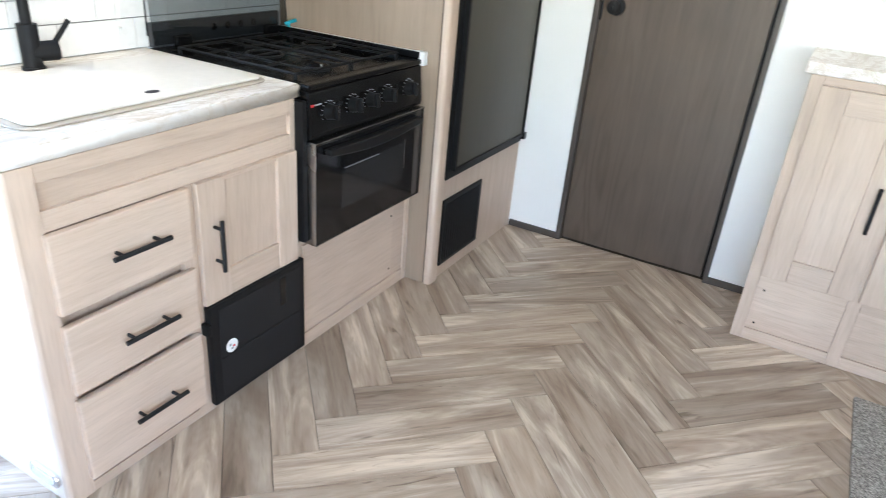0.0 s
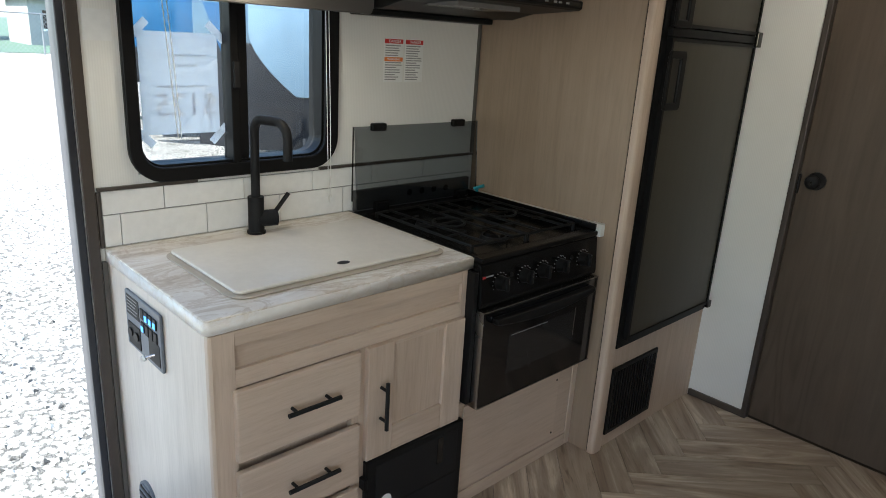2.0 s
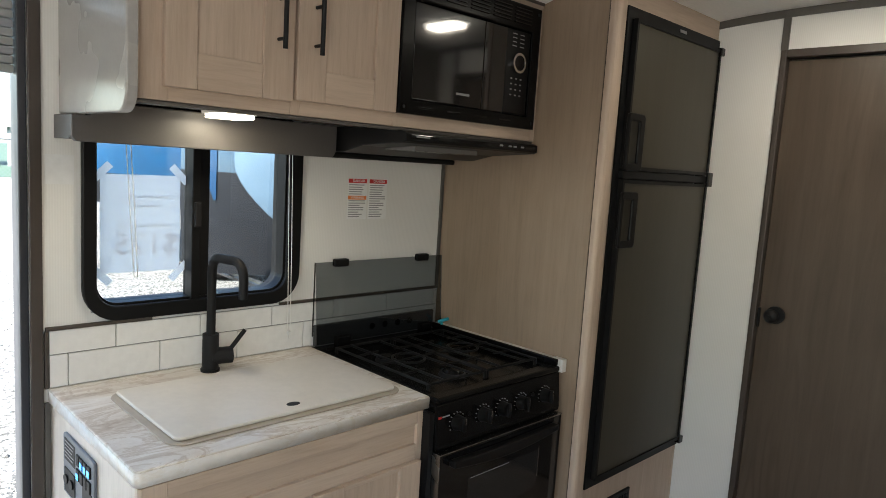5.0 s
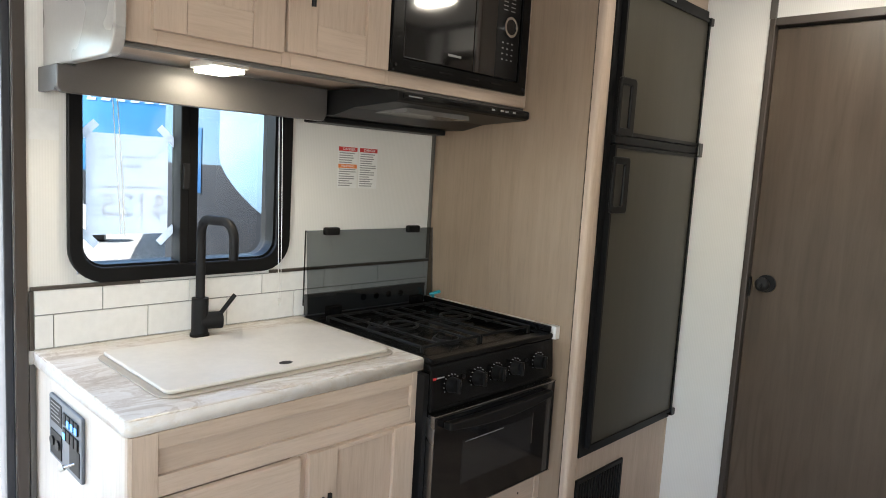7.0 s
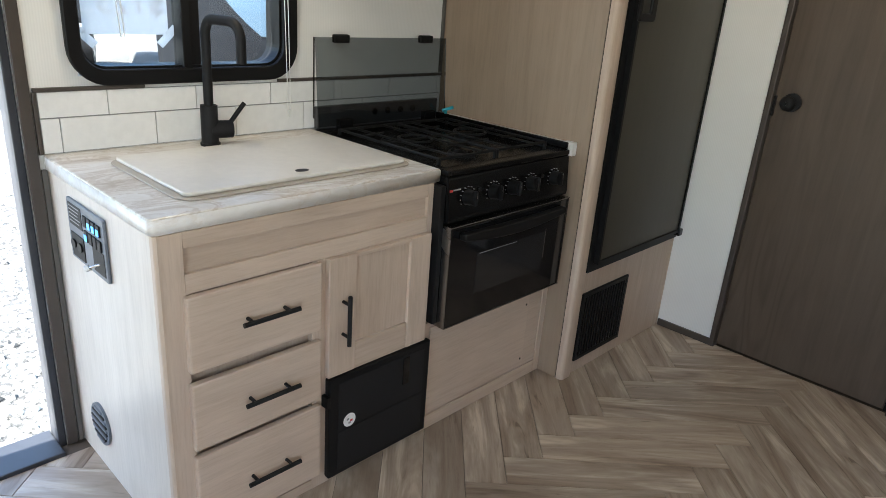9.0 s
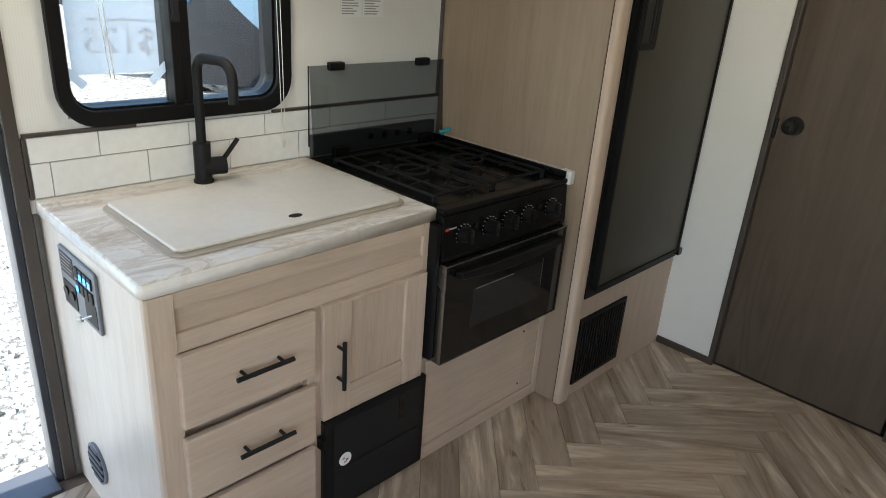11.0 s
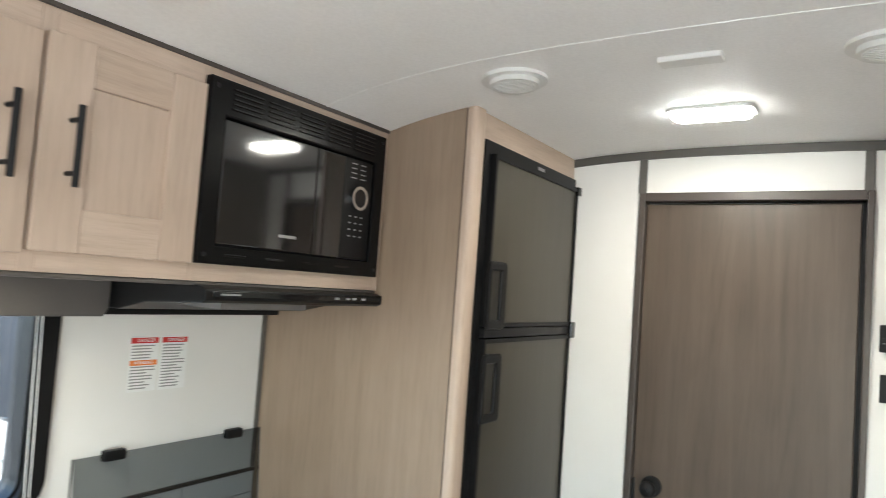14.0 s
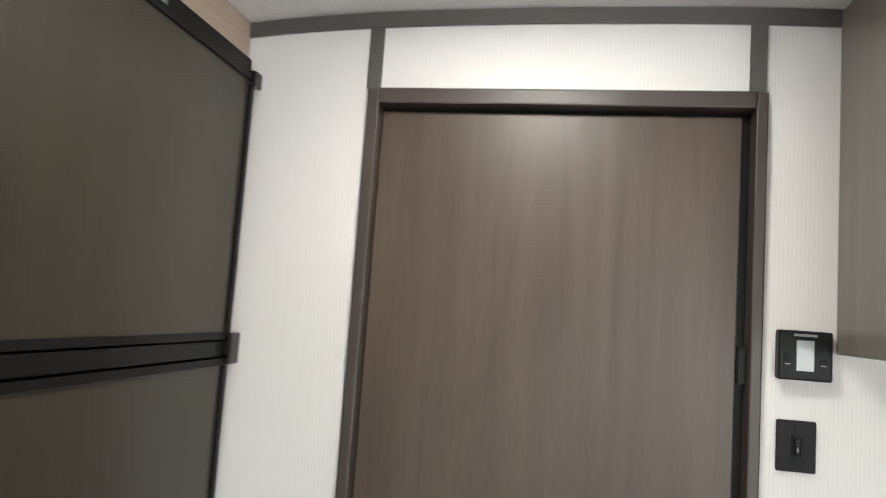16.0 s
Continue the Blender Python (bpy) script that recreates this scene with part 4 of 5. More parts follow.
box("door_edge", STEEL, ov, (SX - 0.02, SX + 0.0255, S0 - 0.003, S1 - 0.002, 0.7065, 0.7105), 0.001, "brushed steel edge")
box("door_edge", STEEL, ov, (SX - 0.02, SX + 0.0255, S0 - 0.003, S1 - 0.002, 0.388, 0.3915), 0.001, "brushed steel edge")
hy = [2.062 + 0.50 * k / 14 for k in range(15)]
bow = [math.sin(math.pi * k / 14) for k in range(15)]
grip = [(y, 0.690 - 0.004 * w) for y, w in zip(hy, bow)] + [(y, 0.668 - 0.020 * w) for y, w in zip(reversed(hy), reversed(bow))]
soften(part("oven_handle", add_prism(bmesh.new(), grip, on_x, SX + 0.0242, SX + 0.052), BLACK, ov, "wide curved black handle"), 0.006, 3)
box("oven_window", plain("oven_window_glass", (0.02, 0.02, 0.021), 0.04, vary=0.02), ov, (SX + 0.0238, SX + 0.0248, 2.15, 2.49, 0.475, 0.610), 0.0, "dark window with a pale border")
box("window_line", STEEL, ov, (SX + 0.0245, SX + 0.0252, 2.490, 2.4945, 0.515, 0.62), 0)
box("window_line", PRINT, ov, (SX + 0.0245, SX + 0.0252, 2.160, 2.34, 0.604, 0.606), 0)
box("left_wing", BLACK, sv, (SX - 0.05, SX - 0.005, S0 - 0.0225, S0 - 0.005, 0.40, 0.828), 0.002)
# burners and grates
for x, y, rr in ((-1.68, 2.46, 0.040), (-1.50, 2.25, 0.048), (-1.74, 2.17, 0.040)):
    br = cyl("burner", IRON, sv, (x, y, 0.858), (x, y, 0.870), rr, 28, rr * 0.9)
    cyl("burner_cap", ENAMEL, br, (x, y, 0.870), (x, y, 0.878), rr * 0.75, 26, rr * 0.6)
    part("igniter", add_tube(bmesh.new(), [(x + rr, y + 0.012, 0.858), (x + rr, y + 0.012, 0.884)], 0.0028, 8), CHROME, br, "bright igniter pin", True)


def grate(x0, x1, y0, y1):
    g = part("grate", add_tube(bmesh.new(), [(x0, y0, 0.882), (x1, y0, 0.882), (x1, y1, 0.882), (x0, y1, 0.882), (x0, y0 + 0.004, 0.882)], 0.0048, 8), IRON, sv, "black cast iron grate")
    def finger(*pts):
        part("finger", add_tube(bmesh.new(), pts, 0.0042, 7), IRON, g, "", True)
    for f in (0.25, 0.75):
        x, y = x0 + (x1 - x0) * f, y0 + (y1 - y0) * f
        finger((x, y0, 0.882), (x, y0 + (y1 - y0) * 0.36, 0.886))
        finger((x, y1, 0.882), (x, y1 - (y1 - y0) * 0.36, 0.886))
        finger((x0, y, 0.882), (x1, y, 0.885))
    finger(((x0 + x1) / 2, y0, 0.882), ((x0 + x1) / 2, y1, 0.886))
    finger(*[((x0 + x1) / 2 + 0.055 * math.cos(a), (y0 + y1) / 2 + 0.055 * math.sin(a), 0.886) for a in [k * math.pi / 9 for k in range(19)]])
    for x in (x0, x1):
        for y in (y0, y1):
            part("foot", add_cyl(bmesh.new(), (x, y, 0.858), (x, y, 0.884), 0.006, 8), IRON, g)


grate(-1.885, -1.42, 2.065, 2.315)
grate(-1.885, -1.42, 2.325, 2.575)
# folded glass lid and the vent riser behind the burners
rs = box("vent_riser", plain("dark_grey_enamel", (0.045, 0.045, 0.047), 0.35), sv, (KX + 0.010, -1.970, S0 + 0.008, S1 - 0.01, 0.8695, 0.945), 0.004)
for k in range(4):
    cyl("vent_hole", BLACK_GLOSS, rs, (-1.9705, 2.285 + 0.062 * k, 0.915), (-1.968, 2.285 + 0.062 * k, 0.915), 0.012, 16)
for y in (2.13, 2.53):
    box("lid_hinge", ENAMEL, rs, (-1.9525, -1.932, y - 0.03, y + 0.03, 0.8695, 0.905), 0.004)
gl = part("glass_lid", add_prism(bmesh.new(), [(-1.958, 0.880), (-1.953, 0.880), (-1.974, 1.168), (-1.979, 1.168)], on_y, S0 + 0.002, 2.632), SMOKED, sv, "smoked glass lid leaning upright")
glossy_front(gl)
for y in (2.132, 2.523):
    box("lid_bumper", BLACK, gl, (KX + 0.014, KX + 0.037, y - 0.030, y + 0.030, 1.150, 1.178), 0.006, "black rubber bumper")
box("lid_edge", BLACK_GLOSS, gl, (KX + 0.0155, KX + 0.0215, S0 - 0.0005, S0 + 0.0015, 0.906, 1.168), 0)

# strip of worktop beside the stove
ss = thing("worktop_strip", "narrow white laminate strip between stove and panel", "worktop")
box("strip", plain("white_laminate_edge", (0.66, 0.64, 0.60), 0.35), ss, (KX + 0.02, -1.376, 2.6145, 2.6385, 0.852, 0.889), 0.001)
box("end_block", WHITE_PLASTIC, ss, (-1.3755, -1.332, 2.6148, 2.6392, 0.846, 0.892), 0.003)
vlv = thing("gas_valve", "small teal plastic valve handle behind the stove", "valve")
cyl("stem", TEAL, vlv, (-1.925, 2.606, 0.8925), (-1.925, 2.606, 0.906), 0.006, 12)
part("lever", add_tube(bmesh.new(), [(-1.928, 2.590, 0.904), (-1.915, 2.606, 0.912), (-1.895, 2.614, 0.920)], 0.0065, 10), TEAL, vlv, "", True)

# wood panel below the oven
up = thing("stove_base_panel", "greige wood panel below the oven with screws", "panel")
box("panel", WOOD_Y, up, (CF - 0.018, CF - 0.004, 2.0045, 2.640, 0.0, 0.386), 0.001)
box("loose_panel", WOOD_Y, up, (CF - 0.0035, CF + 0.0025, 2.030, 2.530, 0.060, 0.372), 0.002)
box("trim_strip", WOOD_Z, up, (CF - 0.0035, CF + 0.002, 2.612, 2.6395, 0.0, 0.384), 0.002)
box("toe_strip", WOOD_Y, up, (CF - 0.0035, CF + 0.002, 2.010, 2.610, 0.0, 0.050), 0.002)
for z in (0.09, 0.31):
    cyl("screw", BLACK_MATT, up, (CF + 0.002, 2.515, z), (CF + 0.004, 2.515, z), 0.004, 10)

# ---------- refrigerator and its cabinet ----------
PY, PF = 2.640, -1.268           # side face, front face
fc = thing("fridge_cabinet", "tall greige wood fridge cabinet with rounded stile", "cabinet")
ol = [(x, roof(x) + 0.004) for x in [KX + 0.002 + (PF - 0.022 - KX) * k / 10 for k in range(11)]]
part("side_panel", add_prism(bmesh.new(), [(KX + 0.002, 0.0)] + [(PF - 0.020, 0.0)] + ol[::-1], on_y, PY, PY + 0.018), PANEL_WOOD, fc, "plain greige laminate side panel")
box("shadow_gap", BLACK_MATT, fc, (PF - 0.0195, PF - 0.0155, PY + 0.003, PY + 0.03, 0.0, roof(PF)), 0)
zt = roof(PF) + 0.004
st = [(PF - 0.015, PY - 0.001), (PF - 0.004, PY - 0.001)] + [(PF - 0.004 + 0.016 * math.sin(a), PY + 0.015 - 0.016 * math.cos(a)) for a in [k * math.pi / 14 for k in range(1, 8)]] + [(PF + 0.012, PY + 0.05), (PF + 0.006, PY + 0.064), (PF - 0.015, PY + 0.064)]
part("stile", add_prism(bmesh.new(), st, on_z, 0.0, zt), WOOD_Z, fc, "rounded solid wood stile", True)
box("top_rail", WOOD_Y, fc, (PF - 0.015, PF, PY + 0.0645, EY - 0.002, 2.082, zt), 0.001)
box("base_panel", WOOD_Z, fc, (PF - 0.015, PF, PY + 0.0645, EY - 0.012, 0.0, 0.422), 0.001)
box("side_stile", WOOD_Z, fc, (PF - 0.012, PF + 0.002, 3.3885, EY - 0.001, 0.0, 2.0815), 0.001)
box("carcass", BLACK_MATT, fc, (PF - 0.05, PF - 0.04, PY + 0.02, EY - 0.002, 0.002, 2.10), 0)

vg = thing("floor_vent", "black louvred furnace vent in the cabinet base", "vent")
a0, a1, b0, b1 = 2.711, 3.033, 0.055, 0.336
soften(part("frame", add_ring(bmesh.new(), [(a0, b0), (a1, b0), (a1, b1), (a0, b1)], [(a0 + 0.018, b0 + 0.018), (a1 - 0.018, b0 + 0.018), (a1 - 0.018, b1 - 0.018), (a0 + 0.018, b1 - 0.018)], on_x, PF + 0.0002, PF + 0.010), BLACK, vg), 0.003)
box("backing", BLACK_MATT, vg, (PF + 0.0002, PF + 0.002, a0 + 0.015, a1 - 0.015, b0 + 0.015, b1 - 0.015), 0)
for k in range(15):
    y = a0 + 0.026 + 0.0192 * k
    box("slat", BLACK, vg, (PF + 0.002, PF + 0.0085, y, y + 0.010, b0 + 0.019, b1 - 0.019), 0.002)

fr = thing("refrigerator", "taupe two-door refrigerator with black frame and handles", "refrigerator")
RF = PF - 0.004
q0, q1, z0, z1 = 2.7045, 3.388, 0.4225, 2.0815
i0, i1 = q0 + 0.030, q1 - 0.018
part("frame", add_ring(bmesh.new(), [(q0, z0), (q1, z0), (q1, z1), (q0, z1)], [(i0, z0 + 0.03), (i1, z0 + 0.03), (i1, z1 - 0.035), (i0, z1 - 0.035)], on_x, RF - 0.02, RF + 0.016), BLACK, fr)
for name, lo, hi in (("freezer_door", 1.554, 2.044), ("fridge_door", 0.455, 1.520)):
    d = box(name, FRIDGE, fr, (RF - 0.015, RF + 0.030, i0 + 0.006, i1 - 0.012, lo + 0.008, hi - 0.008), 0.003, "taupe laminate door")
    part("door_frame", add_ring(bmesh.new(), [(i0 + 0.001, lo), (i1 - 0.001, lo), (i1 - 0.001, hi), (i0 + 0.001, hi)], [(i0 + 0.012, lo + 0.012), (i1 - 0.012, lo + 0.012), (i1 - 0.012, hi - 0.012), (i0 + 0.012, hi - 0.012)], on_x, RF - 0.01, RF + 0.036), BLACK, d)
    ha, hb = ((1.549, 1.740) if lo > 1 else (1.289, 1.480))
    oo, ii = rounded(i0 - 0.0285, i0 + 0.0775, ha, hb, 0.012, 3), rounded(i0 - 0.0145, i0 + 0.0435, ha + 0.026, hb - 0.026, 0.006, 3)
    hn = soften(part("handle", add_ring(bmesh.new(), oo, ii, on_x, RF + 0.044, RF + 0.056), BLACK, d, "black loop handle"), 0.005)
    for za in (ha, hb - 0.022):
        box("handle_arm", BLACK, hn, (RF + 0.0305, RF + 0.0455, i0 + 0.002, i0 + 0.03, za, za + 0.022), 0.002)
box("mid_bar", BLACK, fr, (RF - 0.01, RF + 0.034, i0, i1 + 0.016, 1.523, 1.551), 0.004)
box("hinge", BLACK_GLOSS, fr, (RF + 0.0345, RF + 0.048, i1 - 0.02, i1 + 0.016, 1.510, 1.566), 0.004)
box("hinge", BLACK_GLOSS, fr, (RF + 0.017, RF + 0.044, i1 - 0.016, i1 + 0.014, 0.440, 0.470), 0.004)
box("hinge", BLACK_GLOSS, fr, (RF + 0.017, RF + 0.044, i1 - 0.016, i1 + 0.014, 2.020, 2.050), 0.004)
box("maker_badge", PRINT, fr, (RF + 0.0155, RF + 0.018, 3.055, 3.105, 2.058, 2.068), 0)

# ---------- cabinets beside the bathroom door ----------
rc = thing("side_cabinet", "greige maple floor cabinet with shaker doors", "cabinet")
RYF, RX0 = 3.03, -0.176
box("carcass", WOOD_Z, rc, (RX0 + 0.004, 1.0, RYF + 0.02, EY - 0.012, 0.0, 0.966), 0)
for x0, x1 in ((RX0, RX0 + 0.04), (0.145, 0.185), (0.46, 0.50)):
    box("stile", WOOD_Z, rc, (x0, x1, RYF, RYF + 0.019, 0.0, 0.966), 0.002)
for z0, z1 in ((0.0, 0.045), (0.228, 0.275), (0.930, 0.966)):
    for x0, x1 in ((RX0 + 0.0405, 0.1445), (0.1855, 0.4595), (0.5005, 1.0)):
        box("rail", WOOD_X, rc, (x0, x1, RYF + 0.0005, RYF + 0.0185, z0, z1), 0.001)
box("kick_panel", WOOD_X, rc, (RX0 + 0.03, 0.99, RYF + 0.010, RYF + 0.0195, 0.04, 0.235), 0)
for z in (0.07, 0.205):
    cyl("screw", BLACK_MATT, rc, (-0.11, RYF + 0.0105, z), (-0.11, RYF + 0.008, z), 0.004, 10)
for x0, x1, hx in ((-0.138, 0.157, 0.112), (0.172, 0.47, 0.215)):
    d = shaker_door("door", rc, "y", RYF - 0.0005, x0, x1, 0.268, 0.938, x0 + 0.082, x1 - 0.082, 0.352, 0.858, woods=(WOOD_Z, WOOD_X))
    bar_handle(d, (hx, RYF - 0.048, 0.515), (hx, RYF - 0.048, 0.668), (0, -0.03, 0))
ct = thing("side_worktop", "pale laminate top of the side cabinet", "worktop")
soften(part("slab", add_prism(bmesh.new(), [(RX0 - 0.02, RYF - 0.02), (1.0, RYF - 0.02), (1.0, EY - 0.0005), (RX0 - 0.02, EY - 0.0005)], on_z, 0.9665, 1.003), MARBLE, ct), 0.004)

uc = thing("side_overhead_cabinet", "greige overhead cabinet with a grey end panel", "cabinet")
ol = [(EY - 0.001, 1.605)] + [(3.002 + 0.04 - 0.04 * math.sin(a), 1.605 + 0.04 - 0.04 * math.cos(a)) for a in [k * math.pi / 16 for k in range(9)]] + [(3.002, roof(-0.2) - 0.001), (EY - 0.001, roof(-0.2) - 0.001)]
soften(part("end_panel", add_prism(bmesh.new(), ol, on_x, -0.218, -0.192), END_WOOD, uc, "grey laminate end panel with a round corner"), 0.004)
box("body", WOOD_Z, uc, (-0.1915, 1.0, 3.026, EY - 0.001, 1.662, roof(0.3) - 0.02), 0.002)
box("light_rail", GREY_TRIM, uc, (-0.1915, 1.0, 3.016, 3.0255, 1.645, 1.663), 0.002)
d = shaker_door("door", uc, "y", 3.0255, -0.16, 0.18, 1.675, 2.06, -0.08, 0.10, 1.755, 1.98, woods=(WOOD_Z, WOOD_X))

# ---------- ceiling fixtures ----------
cl = thing("ceiling_light", "lit white rectangular LED ceiling light", "light")
LX0, LX1, LY0, LY1 = -0.810, -0.610, 2.904, 2.994
lz = roof(-0.70) - 0.001
soften(part("housing", add_prism(bmesh.new(), rounded(LX0 - 0.012, LX1 + 0.012, LY0 - 0.012, LY1 + 0.012, 0.03), on_z, lz - 0.008, lz + 0.002), WHITE_PLASTIC, cl), 0.003)
soften(part("diffuser", add_prism(bmesh.new(), rounded(LX0, LX1, LY0, LY1, 0.025), on_z, lz - 0.021, lz - 0.0085), LED, cl, "lit warm white diffuser"), 0.008)
lamp("ceiling_light_glow", "AREA", 0.46, look((-0.71, 2.949, lz - 0.024), (-0.71, 2.949, 0)), (1, 0.85, 0.66), 0.18, 0.09)

for cx, cy in ((-1.078, 2.505), (-0.31, 2.56), (-1.335, 1.72)):
    cv = thing("ceiling_vent", "round white plastic ceiling vent", "vent", "ceiling vents")
    z = roof(cx) - 0.001
    slope = math.degrees(math.atan((roof(cx + 0.05) - roof(cx - 0.05)) / 0.1))
    def ringed(name, r0, r1, h0, h1):
        c_ = [(r0 * math.cos(a), r0 * math.sin(a)) for a in [k * math.pi / 18 for k in range(36)]]
        s_ = [(r1 * math.cos(a), r1 * math.sin(a)) for a in [k * math.pi / 18 for k in range(36)]]
        return part(name, add_ring(bmesh.new(), c_, s_, on_z, h0, h1), WHITE_PLASTIC, cv, "", True)
    pieces = [ringed("flange", 0.080, 0.058, -0.008, 0.006), ringed("collar", 0.060, 0.050, -0.020, -0.004)]
    bm = bmesh.new()
    add_cyl(bm, (0, 0, -0.014), (0, 0, -0.010), 0.0505, 36)
    pieces.append(part("plate", bm, WHITE_PLASTIC, cv))
    for k in range(-4, 5):
        w = math.sqrt(0.049 ** 2 - (0.0105 * k) ** 2)
        pieces.append(part("slat", add_box(bmesh.new(), -w, w, 0.0105 * k - 0.003, 0.0105 * k + 0.003, -0.020, -0.0135, 0.001), WHITE_PLASTIC, cv))
    cv.matrix_world = pose(cx, cy, z, 0, -slope, 0)
dp = thing("ceiling_plate", "small white rectangular cover plate on the ceiling", "plate")
soften(part("plate", add_prism(bmesh.new(), rounded(-0.737, -0.605, 2.500, 2.548, 0.006), on_z, roof(-0.67) - 0.012, roof(-0.67) + 0.003), WHITE_PLASTIC, dp), 0.003)

# ---------- entry doorway ----------
ed = thing("door_frame_1", "dark grey metal frame of the open entry door", "door frame", kind="structure")
ALU = plain("dark_grey_aluminium", (0.045, 0.047, 0.055), 0.4, 0.2)
for y0, y1, nm in ((DOOR_Y1 - 0.001, 1.194, "jamb"), (DOOR_Y0 - 0.03, DOOR_Y0 + 0.001, "jamb")):
    box(nm, BROWN_TRIM, ed, (KX + 0.0005, KX + 0.010, y0, y1, 0.0, DOOR_Z + 0.028), 0.002)
for y0, y1 in ((DOOR_Y1 - 0.022, DOOR_Y1 - 0.0015), (DOOR_Y0 + 0.0015, DOOR_Y0 + 0.022)):
    box("outer_jamb", ALU, ed, (KX - WT - 0.02, KX - 0.003, y0, y1, -0.058, DOOR_Z), 0.003)
box("head", BROWN_TRIM, ed, (KX + 0.0005, KX + 0.010, DOOR_Y0 + 0.0015, DOOR_Y1 - 0.0015, DOOR_Z, DOOR_Z + 0.028), 0.002)
box("threshold", ALU, ed, (KX - WT - 0.03, KX + 0.055, DOOR_Y0 + 0.023, DOOR_Y1 - 0.023, -0.03, 0.012), 0.004, "worn metal threshold")
# rolled door shade at the head of the doorway
bl = thing("door_shade", "rolled ribbed grey shade at the top of the doorway", "shade")
for k in range(9):
    box("fold", plain("grey_shade_%d" % k, (0.34 - 0.015 * (k % 3), 0.35 - 0.015 * (k % 3), 0.34), 0.6), bl, (KX - 0.05 - 0.004 * (k % 2), KX - 0.02, DOOR_Y0 + 0.024, DOOR_Y1 - 0.024, 1.691 + 0.022 * k, 1.711 + 0.022 * k), 0.004)

# ---------- outside ----------
GZ = -0.62
bm = bmesh.new()
bmesh.ops.create_grid(bm, x_segments=2, y_segments=2, size=400, matrix=Matrix.Translation((0, 0, GZ)))
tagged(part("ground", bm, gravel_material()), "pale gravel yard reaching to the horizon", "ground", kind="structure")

rng = random.Random(7)
verts, faces = [], []
for _ in range(5200):
    x, y = -2.3 - 7.5 * rng.random() ** 1.5, -0.5 + 5.5 * rng.random()
    s = 0.008 + 0.015 * rng.random()
    b0 = len(verts)
    a = rng.random() * 6.28
    for dx, dy, dz in ((1, 0, 0), (-0.4, 0.9, 0), (-0.6, -0.8, 0), (0.1, 0.1, 0.9), (0, 0, -0.5)):
        dx, dy = dx * math.cos(a) - dy * math.sin(a), dx * math.sin(a) + dy * math.cos(a)
        verts.append((x + s * dx * (0.7 + 0.6 * rng.random()), y + s * dy, GZ + 0.004 + s * dz * (0.6 + 0.5 * rng.random())))
    faces += [(b0, b0 + 1, b0 + 3), (b0 + 1, b0 + 2, b0 + 3), (b0 + 2, b0, b0 + 3), (b0 + 1, b0, b0 + 4), (b0 + 2, b0 + 1, b0 + 4), (b0, b0 + 2, b0 + 4)]
me = bpy.data.meshes.new("gravel_stones")
me.from_pydata(verts, [], faces)
STONE, sn, sl, sb = material("stone_with_shadow_specks", 0.85)
# the darkest stones are coloured as the shadows between pale ones
sl.new(ramp(sn, sl, sn.new("ShaderNodeNewGeometry").outputs["Random Per Island"], [(0.0, (0.05, 0.048, 0.046)), (0.28, (0.13, 0.126, 0.12)), (0.4, (0.50, 0.485, 0.46)), (1.0, (0.72, 0.70, 0.67))]), sb.inputs["Base Color"])
me.materials.append(STONE)
tagged(new("gravel_stones", me), "loose pale gravel stones with dark ones as shadow specks", "gravel", kind="stuff")

# neighbouring travel trailers
BLUE = plain("blue_gelcoat", (0.02, 0.10, 0.215), 0.12, 0.0, 3)
DARK = plain("charcoal_gelcoat", (0.02, 0.022, 0.026), 0.08, 0.0, 3)
# upper nose tinted slate blue for the sky it would mirror
SLATE = plain("slate_sky_reflection", (0.066, 0.113, 0.16), 0.12, 0.0, 3)
# sky reflection painted on the charcoal nose; also the blue trailer's pale line
SWEEP = plain("pale_sky_reflection_and_line", (0.17, 0.25, 0.32), 0.15, 0.0, 3)
ACCENT = plain("bright_blue_graphic", (0.016, 0.065, 0.15), 0.15, 0.0, 3)
WHITEP = plain("white_gelcoat", (0.72, 0.76, 0.80), 0.2)
LETTER = plain("pale_letter_vinyl", (0.32, 0.43, 0.51), 0.3)


def nose_x(y, z, top):
    """The bulged nose of a trailer: how far it stands out at y and z."""
    v = (z - 0.1) / (top - 0.1)
    return 0.5 * math.sin(math.pi * (0.18 + 0.72 * v)) - 0.42 * abs(y / 1.2) ** 2.6


def nose_patch(y0, y1, z0, z1, lift, top, n=16):
    """A curved sheet on the nose between two edges that may bend with the height."""
    bm = bmesh.new()
    g_ = [[None] * (n + 1) for _ in range(n + 1)]
    for j in range(n + 1):
        z = z0 + (z1 - z0) * j / n
        a = y0(z) if callable(y0) else y0
        b = y1(z) if callable(y1) else y1
        for i in range(n + 1):
            y = a + (b - a) * i / n
            g_[i][j] = bm.verts.new((nose_x(y, z, top) + lift, y, z))
    for i in range(n):
        for j in range(n):
            bm.faces.new((g_[i][j], g_[i + 1][j], g_[i + 1][j + 1], g_[i][j + 1]))
    r_ = bmesh.ops.extrude_face_region(bm, geom=bm.faces[:])
    bmesh.ops.translate(bm, vec=(-0.012 if lift else -0.06, 0, 0), verts=[v for v in r_["geom"] if isinstance(v, bmesh.types.BMVert)])
    return bm


